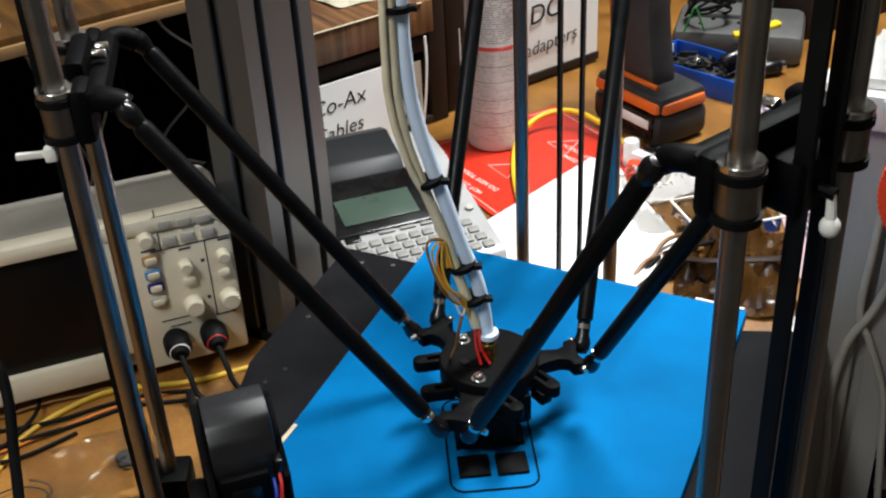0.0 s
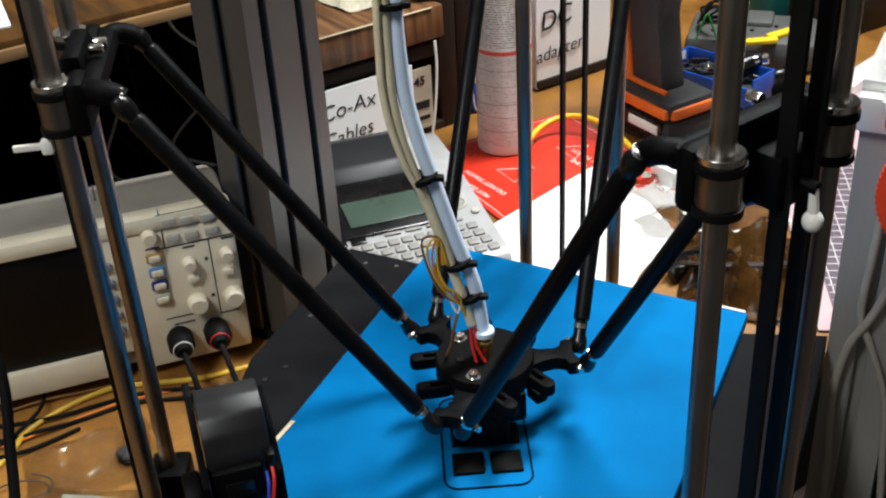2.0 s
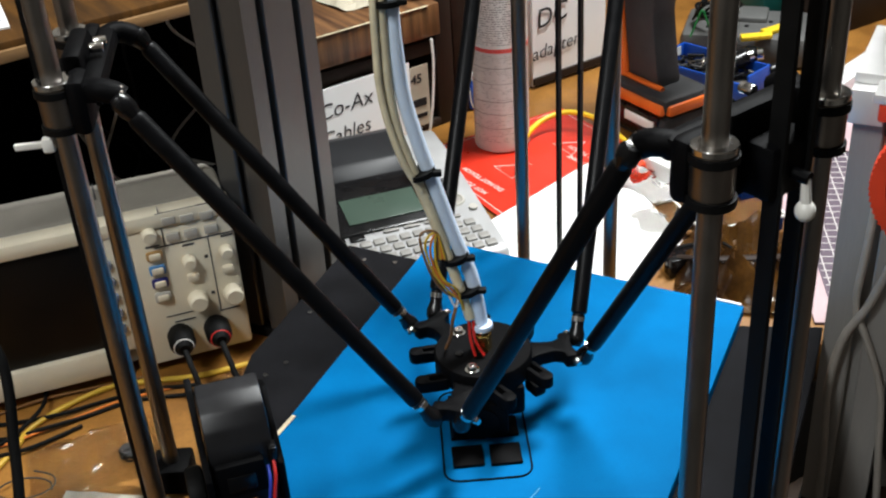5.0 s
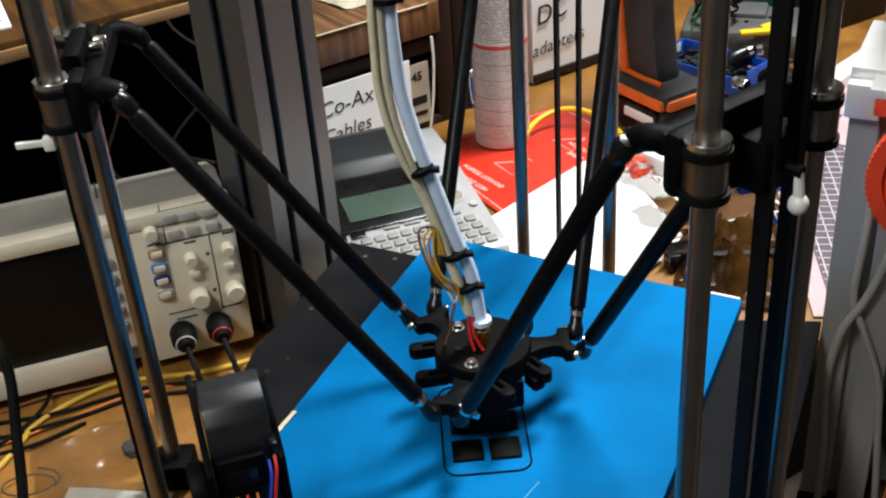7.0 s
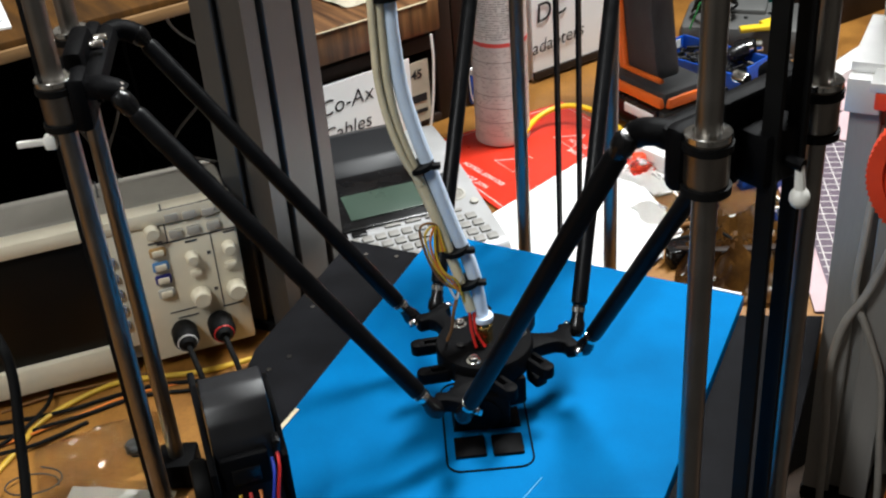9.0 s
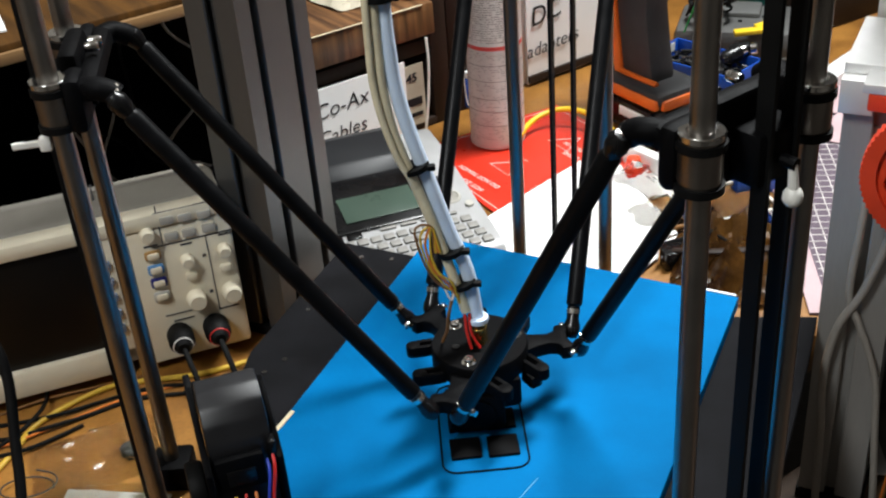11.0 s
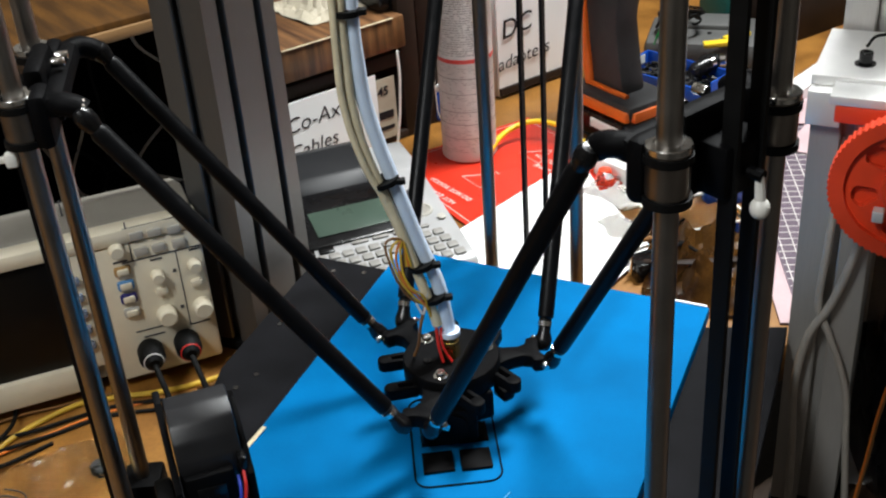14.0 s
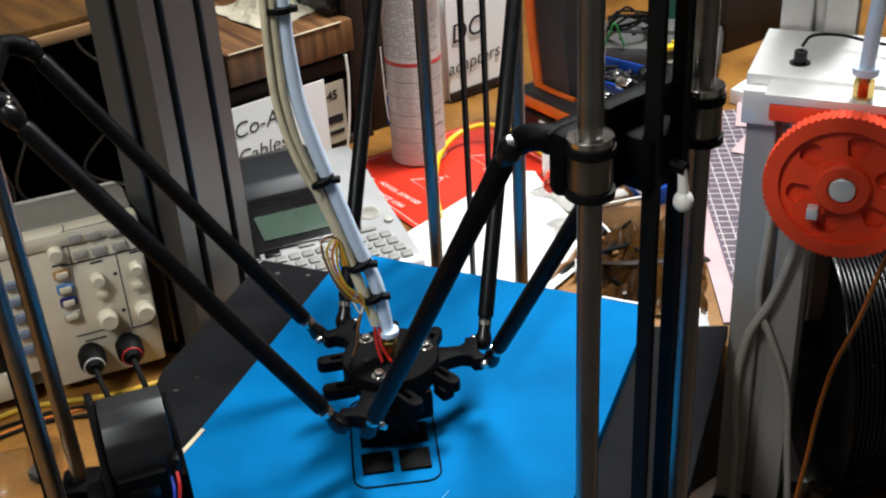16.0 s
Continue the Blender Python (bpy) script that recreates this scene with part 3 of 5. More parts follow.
# feed tube and sleeved wires up from the head
feed = thing("feed_tube", "milky white plastic feed tube rising from the head", "tube", Matrix.Translation(E + Vector((0, 0, 0.0785))))
FEED = [(0, 0.001, -0.003), (-0.005, 0.002, 0.036), (-0.016, 0.002, 0.072), (-0.027, 0.002, 0.112), (-0.036, 0.002, 0.146), (-0.042, 0.002, 0.176), (-0.044, 0.002, 0.203), (-0.0445, 0.003, 0.228), (-0.042, 0.006, 0.28), (-0.03, 0.02, 0.40)]
part("tube", tube(mesh(), FEED, 0.0048, 16), PTFE, feed)
loom = thing("wire_loom", "cream sleeved wire bundle strapped to the feed tube", "cable", Matrix.Translation(E + Vector((0, 0, 0.0785))))
LOOM = [(-0.008, -0.001, 0.006), (-0.016, -0.001, 0.039), (-0.0265, -0.001, 0.080), (-0.037, -0.001, 0.114), (-0.0465, -0.001, 0.148), (-0.0505, -0.001, 0.178), (-0.051, -0.001, 0.204), (-0.051, -0.001, 0.229), (-0.050, 0.002, 0.28), (-0.040, 0.015, 0.40)]
part("sleeve", tube(mesh(), LOOM, 0.0036, 14), SLEEVE, loom)
L2 = [(-0.035, -0.003, 0.108), (-0.0445, -0.005, 0.130), (-0.052, -0.005, 0.158), (-0.0555, -0.005, 0.184), (-0.0555, -0.005, 0.206), (-0.055, -0.005, 0.231), (-0.053, -0.002, 0.28), (-0.044, 0.011, 0.40)]
part("sleeve", tube(mesh(), L2, 0.0024, 12), SLEEVE, loom)
for i, t in ((0, 0.75), (1, 0.45), (3, 0.2), (7, 0.1)):
    p = Vector(LOOM[i]).lerp(Vector(LOOM[i + 1]), t)
    q = Vector(FEED[i]).lerp(Vector(FEED[i + 1]), t)
    d = (Vector(LOOM[i + 1]) - Vector(LOOM[i])).to_track_quat("Z", "Y").to_matrix().to_4x4()
    bm = lathe(mesh(), [(0.0070, -0.0018), (0.0093, -0.0018), (0.0093, 0.0018), (0.0070, 0.0018)], 24, Matrix.Translation((p + q) / 2) @ d)
    box(bm, (p + q) / 2 + Vector((0.0098, -0.004, 0.001)), (0.006, 0.005, 0.004), 0.001)
    part("cable_tie", bm, BLACK_RUBBER, loom, "black cable tie")
for k, (col, off) in enumerate((("orange", 0.0), ("yellow", 0.003), ("brown", 0.006), ("yellow", -0.003))):
    part("loose_wire", tube(mesh(), [(-0.012, -0.004, 0.018 + off), (-0.019 - off, -0.008, 0.034), (-0.028 - off, -0.010, 0.048 + off), (-0.032 - off, -0.008, 0.066 + off * 2), (-0.027, -0.006, 0.078), (-0.024 - off * 0.5, -0.006, 0.058)], 0.0009, 6), WIRE[col], loom, col + " thin wire")
for k, off in enumerate((0.0, 0.003)):
    part("loose_wire", tube(mesh(), [(-0.009 + off, -0.002, 0.004), (-0.0085 + off, -0.007, -0.008), (-0.006 + off * 2, -0.011, -0.0195)], 0.0011, 6), WIRE["red"], loom, "red thin wire")
part("loose_wire", tube(mesh(), [(-0.014, -0.002, 0.028), (-0.020, -0.008, 0.010), (-0.022, -0.004, -0.006), (-0.026, 0.0, -0.0195)], 0.0012, 6), WIRE["brown"], loom, "brown thin wire")
part("loose_wire", tube(mesh(), [(-0.013, -0.003, 0.036), (-0.017, -0.007, 0.020), (-0.022, -0.006, 0.030)], 0.0009, 6), WIRE["white"], loom, "white thin wire")


# frame posts of slotted extrusion
def extrusion(name, m, w, d, h, label, mat=None):
    """w x d outline; one slot in each w face, two in each d face."""
    ob = thing(name, label, "frame post", m, group="frame posts")
    s, dep = 0.0042, 0.009
    pts = []

    def side(p, q, slots):
        p, q = Vector(p), Vector(q)
        u = (q - p).normalized()
        n = Vector((-u.y, u.x))
        L = (q - p).length
        pts.append(p)
        for k in range(slots):
            c = p + u * L * (k + 0.5) / slots
            pts.extend([c - u * (s + 0.0012), c - u * s + n * 0.0012, c - u * s + n * 0.004, c - u * s * 1.9 + n * 0.004, c - u * s * 1.9 + n * dep, c + u * s * 1.9 + n * dep, c + u * s * 1.9 + n * 0.004, c + u * s + n * 0.004, c + u * s + n * 0.0012, c + u * (s + 0.0012)])
    side((0, 0), (w, 0), 1)
    side((w, 0), (w, d), 2)
    side((w, d), (0, d), 1)
    side((0, d), (0, 0), 2)
    part("profile", prism(mesh(), [(p.x, p.y) for p in pts], 0, h), mat or ALU_SHADED, ob, smooth=False)
    part("foot", box(mesh(), (w / 2, d / 2, -0.0052), (w + 0.004, d + 0.004, 0.010), 0.001), BLACK_RUBBER, ob)
    return ob


extrusion("frame_post", pose(-0.112 - 0.05 * ca, 0.845 - 0.05 * sa, TZ + 0.0105, 0, 0, FA), 0.05, 0.10, 0.85, "grey anodised slotted aluminium post beside the bed")
extrusion("frame_post", pose(0.385, 0.8125, TZ + 0.0135, 0, 0, FA), 0.056, 0.05, 0.80, "grey anodised slotted aluminium post behind the extruder", ALU_LIT)
extrusion("frame_post", pose(0.331, 0.722, LOW + 0.0105, 0, 0, FA), 0.052, 0.078, 0.3645, "grey anodised slotted aluminium post carrying the extruder", ALU_LIT)

# ---------------------------------------------------------------- extruder on the post
EXM = pose(0.331, 0.722, 0.209, 0, 0, FA)
ext = thing("extruder", "aluminium extruder block with large orange-red printed gear", "extruder", EXM)
part("top_plate", box(mesh(), (0.063, 0.051, -0.004), (0.132, 0.098, 0.008), 0.001), ALU_RAW, ext, "milled aluminium plate")
part("side_block", box(mesh(), (0.009, 0.0, -0.021), (0.024, 0.0205, 0.026), 0.001), ALU_RAW, ext, "milled aluminium side block")
part("front_plate", box(mesh(), (0.078, -0.0125, -0.0065), (0.128, 0.028, 0.007), 0.001), ALU_RAW, ext, "milled aluminium ledge")
part("red_bar", box(mesh(), (0.082, -0.018, -0.0168), (0.128, 0.016, 0.0135), 0.002), RED_PRINT, ext, "orange-red printed bar")
for x, y in ((0.030, 0.030),):
    bm = lathe(mesh(), [(0.0, 0.0), (0.0075, 0.0), (0.0075, 0.0010), (0.0048, 0.0012), (0.0048, 0.0090), (0.0042, 0.0098), (0.0026, 0.0098), (0.0024, 0.0050), (0.0, 0.0050)], 24, Matrix.Translation((x, y, 0)))
    part("socket_screw", bm, BLACK_GLOSS, ext, "black socket head screw")
part("wire", tube(mesh(), [(0.027, 0.062, 0.001), (0.034, 0.066, 0.009), (0.055, 0.068, 0.010), (0.080, 0.060, 0.009), (0.11, 0.05, 0.012)], 0.0012, 8), BLACK_RUBBER, ext, "thin black wire")
bm = lathe(mesh(), [(0.0, -0.008), (0.0068, -0.008), (0.0068, 0.011), (0.0, 0.011)], 6, Matrix.Translation((0.078, -0.016, -0.001)))
lathe(bm, [(0.0, 0.011), (0.0060, 0.011), (0.0060, 0.015), (0.0, 0.015)], 24, Matrix.Translation((0.078, -0.016, -0.001)))
part("fitting", bm, BRASS, ext, "brass tube fitting")
part("collet", lathe(mesh(), [(0.0, 0.015), (0.0086, 0.015), (0.0090, 0.0175), (0.0084, 0.020), (0.0, 0.020)], 28, Matrix.Translation((0.078, -0.016, -0.001))), PTFE, ext, "white release collar")
part("tube", tube(mesh(), [(0.078, -0.016, 0.015), (0.080, -0.015, 0.06), (0.085, -0.008, 0.14), (0.10, 0.01, 0.24)], 0.0052, 16), PTFE, ext, "milky white feed tube")


def gear(parent, c, r, teeth, thick):
    pts = []
    for k in range(teeth):
        a = 2 * math.pi * k / teeth
        st = 2 * math.pi / teeth
        for f, rr in ((-0.30, r - 0.0010), (-0.14, r), (0.14, r), (0.30, r - 0.0010)):
            pts.append((rr * math.cos(a + f * st), rr * math.sin(a + f * st)))
    m = Matrix.Translation(c) @ pose(0, 0, 0, 90, 0, 0)
    bm = mesh()
    n = len(pts)
    inner = r - 0.011

    def ring(rad_pts, z):
        return [bm.verts.new(m @ Vector((x, y, z))) for x, y in rad_pts]
    circ = [(inner * math.cos(math.atan2(y, x)), inner * math.sin(math.atan2(y, x))) for x, y in pts]
    o0, o1, i1, i0 = ring(pts, 0), ring(pts, thick), ring(circ, thick), ring(circ, 0)
    fs = []
    for p, q in ((o0, o1), (o1, i1), (i1, i0), (i0, o0)):
        for k in range(n):
            fs.append(bm.faces.new((p[k], p[(k + 1) % n], q[(k + 1) % n], q[k])))
    bmesh.ops.recalc_face_normals(bm, faces=fs)
    part("gear_rim", bm, RED_PRINT, parent, "orange-red toothed rim")
    # web with round holes between hub and rim
    seg, holes, hr, hd = 60, 6, 0.0088, 0.030
    rings = []
    outer = [(inner * math.cos(2 * math.pi * k / seg), inner * math.sin(2 * math.pi * k / seg)) for k in range(seg)]
    for h in range(holes):
        a0 = 2 * math.pi * h / holes + 0.3
        step = 10
        arc = [a0 - math.pi / holes + 2 * math.pi / holes * k / step for k in range(step + 1)]
        hub = [(0.0175 * math.cos(a), 0.0175 * math.sin(a)) for a in arc]
        far = [(inner * math.cos(a), inner * math.sin(a)) for a in arc]
        cx, cy = hd * math.cos(a0), hd * math.sin(a0)
        loop = hub + far[::-1]
        bm = mesh()
        cl = []
        for x, y in loop:
            an = math.atan2(y - cy, x - cx)
            cl.append((cx + hr * math.cos(an), cy + hr * math.sin(an)))
        for z0, z1 in ((thick * 0.25, thick * 0.62),):
            A = [bm.verts.new(m @ Vector((x, y, z1))) for x, y in loop]
            B = [bm.verts.new(m @ Vector((x, y, z1))) for x, y in cl]
            C = [bm.verts.new(m @ Vector((x, y, z0))) for x, y in cl]
            for k in range(len(loop)):
                j = (k + 1) % len(loop)
                bm.faces.new((A[k], A[j], B[j], B[k]))
                bm.faces.new((B[k], B[j], C[j], C[k]))
        bmesh.ops.recalc_face_normals(bm, faces=bm.faces[:])
        part("gear_web", bm, RED_PRINT, parent, "orange-red web with round holes")
    part("gear_back", lathe(mesh(), [(0.0, 0.0005), (inner + 0.002, 0.0005), (inner + 0.002, thick * 0.16), (0.0, thick * 0.16)], 48, m), RED_PRINT, parent, "orange-red back disc behind the holes")
    part("gear_hub", lathe(mesh(), [(0.007, thick * 0.2), (0.0185, thick * 0.2), (0.0185, thick * 1.05), (0.017, thick * 1.2), (0.010, thick * 1.2), (0.010, thick * 0.9), (0.0, thick * 0.9)], 36, m), RED_PRINT, parent, "orange-red hub")
    part("axle", lathe(mesh(), [(0.0, thick * 0.9), (0.0088, thick * 0.9), (0.0088, thick * 1.12), (0.0080, thick * 1.18), (0.0, thick * 1.18)], 28, m), ALU_RAW, parent, "bright steel bolt head")


gear(ext, (0.075, -0.043, -0.0545), 0.0535, 72, 0.013)
part("set_screw", box(mesh(), (0.0575, -0.0575, -0.0735), (0.0075, 0.009, 0.0085), 0.0008), ALU_RAW, ext, "bright square nut in the gear hub")
part("axle_shaft", rod(mesh(), (0.075, -0.049, -0.057), (0.075, 0.03, -0.057), 0.004, 16), STEEL, ext, "steel axle")
part("motor", box(mesh(), (0.085, -0.008, -0.062), (0.050, 0.030, 0.044), 0.004), BLACK_GLOSS, ext, "black stepper motor behind the gear")

spool = thing("filament_spool", "black filament wound on a spool behind the post", "filament spool", pose(0.512, 0.752, LOW + 0.1170, 0, 0, -8) @ Matrix.Diagonal((1.5, 1.5, 1.5, 1)))
bm = mesh()
prof = [(0.0, -0.055)]
for k in range(44):
    x = -0.055 + 0.0025 * k
    prof += [(0.0706, x), (0.0727, x + 0.0009), (0.0727, x + 0.0016), (0.0706, x + 0.0025)]
prof.append((0.0, 0.0555))
part("winding", lathe(bm, prof, 48, pose(0, 0, 0, 0, 90, 0)), FILAMENT, spool)
for x in (-0.058, 0.058):
    part("flange", rod(mesh(), (x - 0.0015, 0, 0), (x + 0.0015, 0, 0), 0.078, 48, bevel=0.0006), BLACK_GLOSS, spool)

for nm, pts, r, mat, lab in (
        ("grey", [(0.360, 0.720, 0.160), (0.3575, 0.709, 0.125), (0.3544, 0.7058, 0.0757), (0.3530, 0.7066, 0.022), (0.3615, 0.702, -0.0025), (0.3771, 0.6936, -0.0509), (0.383, 0.6904, -0.1076), (0.388, 0.6877, -0.168), (0.3885, 0.687, -0.1965)], 0.0030, CABLE_GREY, "grey round cable hanging along the post"),
        ("grey", [(0.378, 0.712, 0.120), (0.374, 0.694, 0.095), (0.369, 0.695, 0.064), (0.360, 0.700, 0.026), (0.347, 0.707, -0.010), (0.342, 0.710, -0.062), (0.345, 0.708, -0.12), (0.347, 0.706, -0.1965)], 0.0034, CABLE_GREY, "grey round cable hanging along the post")):
    c = thing("cable", lab, "cable", pose(-0.006, 0, 0), group="cables along the post")
    part("jacket", tube(mesh(), pts, r, 12), mat, c)
c = thing("wire", "thin orange and brown wire pair hanging down", "wire", pose(0, 0, 0))
W0 = [(0.416, 0.640, 0.110), (0.410, 0.642, 0.091), (0.400, 0.647, 0.037), (0.389, 0.653, -0.007), (0.383, 0.656, -0.052), (0.380, 0.658, -0.099), (0.376, 0.660, -0.149), (0.374, 0.661, -0.1985)]
part("conductor", tube(mesh(), W0, 0.0010, 8), WIRE["orange"], c)
part("conductor", tube(mesh(), [(x + 0.0018, y - 0.0006, z) for x, y, z in W0], 0.0009, 8), WIRE["brown"], c)

# ---------------------------------------------------------------- oscilloscope
SA = 18.0
scope = thing("oscilloscope", "cream benchtop oscilloscope with dark screen and knobs", "oscilloscope", pose(-0.2283, 0.819, TZ, 0, 0, SA))
# local: x along the front, y to the back, z from the table
F = pose(0, 0, 0, 90, 0, 0)      # x right, y up on the front face, z towards the viewer
SX0, SX1 = -0.235, 0.084
bm = prism(mesh(), [(0.0, 0.012), (0.115, 0.012), (0.115, 0.135), (0.050, 0.160), (0.010, 0.158), (0.0, 0.150)], SX0, SX1, 0.004, Matrix(((0, 0, 1, 0), (1, 0, 0, 0), (0, 1, 0, 0), (0, 0, 0, 1))))
part("case", bm, CASE, scope, "taupe grey rear case")
bm = box(mesh(), ((SX0 + SX1) / 2, -0.001, 0.1505), (SX1 - SX0 + 0.004, 0.020, 0.015), 0.004)
box(bm, ((SX0 - 0.03) / 2 - 0.003, -0.001, 0.0245), (-SX0 - 0.024, 0.020, 0.027), 0.004)
box(bm, (SX0 + 0.010, -0.001, 0.085), (0.020, 0.020, 0.11), 0.004)
box(bm, (0.0385, -0.002, 0.0765), (0.093, 0.014, 0.133), 0.003)
box(bm, (-0.020, -0.001, 0.089), (0.026, 0.016, 0.116), 0.003)
part("front_bezel", bm, CREAM, scope, "cream front frame")
part("screen", box(mesh(), (-0.124, -0.0015, 0.0905), (0.184, 0.008, 0.107), 0.001), SCREEN, scope, "dark unlit screen")
SOFT = material("blue_grey_key", (0.20, 0.24, 0.33), 0.45, vary=0.06)
for k, z in enumerate((0.120, 0.104, 0.088, 0.072, 0.056)):
    part("softkey", box(mesh(), (-0.0245, -0.010, z), (0.010, 0.006, 0.008), 0.002), SOFT, scope, "small blue-grey soft key")


def knob(x, z, r, h, mat=CREAM):
    m = Matrix.Translation((x, -0.009, z)) @ F
    h *= 0.8
    prof = [(r * 1.05, 0.0), (r, h * 0.25), (r * 0.92, h * 0.9), (r * 0.8, h), (0.0, h)]
    return part("knob", lathe(mesh(), prof, 24, m), mat, scope)


z0 = 0.0785
for x, z, r, h in ((0.015, 0.062, 0.0062, 0.012), (0.043, 0.029, 0.0055, 0.012), (0.075, 0.031, 0.0055, 0.012), (0.044, -0.011, 0.0085, 0.014), (0.075, -0.012, 0.0085, 0.014)):
    knob(x, z + z0, r, h)
for x, z in ((0.044, 0.013), (0.074, 0.013)):
    part("button", box(mesh(), (x, -0.011, z + z0), (0.010, 0.006, 0.007), 0.002), CREAM, scope)
for z, mt in ((0.041, KEY_AMBER), (0.027, KEY_BLUE), (0.014, KEY_NAVY), (0.0, CREAM_DARK)):
    b = part("button", box(mesh(), (0.016, -0.0105, z + z0), (0.014, 0.004, 0.0095), 0.002), mt, scope, "framed menu button")
    part("keycap", box(mesh(), (0.016, -0.013, z + z0), (0.010, 0.003, 0.0062), 0.0015), CREAM, b)
for x, z in ((0.033, 0.073), (0.048, 0.072), (0.064, 0.071), (0.034, 0.057), (0.049, 0.057), (0.066, 0.057), (0.080, 0.070)):
    part("button", box(mesh(), (x, -0.0102, z + z0 - 0.002), (0.0112, 0.004, 0.0072), 0.0008), CREAM_DARK, scope, "pale grey rectangular button")
lines = [(0.053, 0.0785, 0.060, 0.0010), (0.053, 0.0475, 0.072, 0.0012), (0.026, 0.066, 0.0010, 0.038), (0.062, 0.010, 0.0009, 0.074), (0.030, -0.022, 0.030, 0.0009), (0.016, 0.0495, 0.012, 0.0015), (0.062, 0.0790, 0.010, 0.0006),
         (0.045, 0.044, 0.010, 0.0018), (0.078, 0.045, 0.010, 0.0018), (0.058, 0.029, 0.003, 0.003), (0.058, -0.008, 0.003, 0.003), (0.030, -0.029, 0.018, 0.0012), (0.070, -0.028, 0.018, 0.0012)]
for x, z, w, h in lines:
    part("panel_print", box(mesh(), (x, -0.0092, z + z0), (w, 0.0006, h)), INK, scope, smooth=False)
bm = mesh()
tube(bm, [(0.010 + 0.0035 * math.cos(a), -0.0095, 0.073 + z0 + 0.0035 * math.sin(a)) for a in (0.6, 1.4, 2.2, 3.0, 3.8, 4.6, 5.4)], 0.0007, 6)
part("panel_print", bm, INK, scope)
for k, (x, ring) in enumerate(((0.023, "white"), (0.055, "red"))):
    m = Matrix.Translation((x, -0.009, -0.041 + z0)) @ F
    b = part("probe_plug", lathe(mesh(), [(0.010, 0.0), (0.0115, 0.004), (0.0115, 0.018), (0.009, 0.024), (0.0045, 0.028), (0.0, 0.028)], 28, m), BLACK_RUBBER, scope, "black probe connector")
    part("colour_ring", lathe(mesh(), [(0.0086, 0.0243), (0.0090, 0.0241), (0.0088, 0.0246), (0.0084, 0.0247)], 24, m), WIRE[ring], b, ring + " marker ring")
    part("probe_lead", tube(mesh(), [(x, -0.034, 0.0370), (x + 0.003, -0.050, 0.022), (x + 0.008, -0.062, 0.008), (x + 0.03, -0.072, 0.004), (x + 0.06, -0.070, 0.004), (x + 0.085, -0.060, 0.004)], 0.0026, 10), BLACK_RUBBER, b, "black probe lead")
for x in (SX0 + 0.02, SX1 - 0.02):
    for y in (0.015, 0.095):
        part("foot", rod(mesh(), (x, y, 0), (x, y, 0.0125), 0.008, 16), BLACK_RUBBER, scope)
part("top_groove", box(mesh(), (-0.02, 0.050, 0.1602), (0.0015, 0.03, 0.001)), INK, scope, smooth=False)
part("top_groove", box(mesh(), (-0.12, 0.050, 0.1602), (0.0015, 0.03, 0.001)), INK, scope, smooth=False)

# ---------------------------------------------------------------- label maker
lm = thing("label_maker", "silver label maker with green-grey display and small keys", "label maker", pose(0.082, 1.004, TZ, 0, 0, 17))
YZ = Matrix(((0, 0, 1, 0), (1, 0, 0, 0), (0, 1, 0, 0), (0, 0, 0, 1)))
bm = prism(mesh(), [(-0.050, 0.002), (0.205, 0.002), (0.205, 0.034), (0.185, 0.046), (0.120, 0.044), (0.095, 0.038), (-0.040, 0.018), (-0.050, 0.013)], -0.190, 0.004, 0.004, YZ)
part("body", bm, SILVER, lm)
SL = math.degrees(math.atan2(0.020, 0.135))
DK = Matrix.Translation((0, 0.0, 0.0242)) @ pose(0, 0, 0, SL, 0, 0)       # the sloping deck: x right, y up the slope, z out of it
part("display_frame", box(mesh(), (-0.100, 0.066, 0.001), (0.122, 0.094, 0.004), 0.003, DK), BLACK_GLOSS, lm, "glossy black display surround")
part("display", box(mesh(), (-0.0985, 0.0545, 0.0035), (0.080, 0.043, 0.002), 0.0005, DK), LCD, lm, "green-grey display")
bm = prism(mesh(), [(0.100, 0.036), (0.190, 0.042), (0.188, 0.058), (0.168, 0.064), (0.125, 0.054)], -0.160, -0.048, 0.003, YZ)
part("cassette_lid", bm, SMOKE, lm, "smoked dark tape cassette lid")
part("lid_slot", box(mesh(), (-0.105, 0.186, 0.048), (0.10, 0.010, 0.006), 0.002), BLACK_GLOSS, lm, "dark tape slot")
keycap = None
for r in range(4):
    for k in range(12):
        x = -0.172 + 0.0138 * k + 0.003 * r
        y = 0.006 - 0.0128 * r
        if x > -0.006:
            continue
        if keycap is None:
            keycap = part("key", box(mesh(), (0, 0, 0), (0.0108, 0.0088, 0.0026), 0.0008), KEY_GREY, lm, "small grey key", m=DK @ Matrix.Translation((x, y - 0.004, 0.001)))
        else:
            again(keycap, lm, DK @ Matrix.Translation((x, y - 0.004, 0.001)))
for x in (-0.10, -0.078, -0.056, -0.034):
    part("function_key", box(mesh(), (x, 0.0155, 0.001), (0.017, 0.0045, 0.0024), 0.001, DK), KEY_GREY, lm)
for x in (-0.156, -0.136):
    part("function_key", box(mesh(), (x, 0.0135, 0.001), (0.016, 0.0075, 0.0024), 0.001, DK), BLACK_GLOSS, lm, "black key")
part("dial_ring", lathe(mesh(), [(0.0085, 0.0), (0.0098, 0.0015), (0.0112, 0.0015), (0.0125, 0.0)], 32, DK @ Matrix.Translation((-0.023, 0.044, 0.0))), CREAM_DARK, lm, "round cursor ring")
part("round_button", rod(mesh(), DK @ Vector((-0.023, 0.076, 0)), DK @ Vector((-0.023, 0.076, 0.003)), 0.0052, 20, bevel=0.0006), INK, lm, "dark round button")
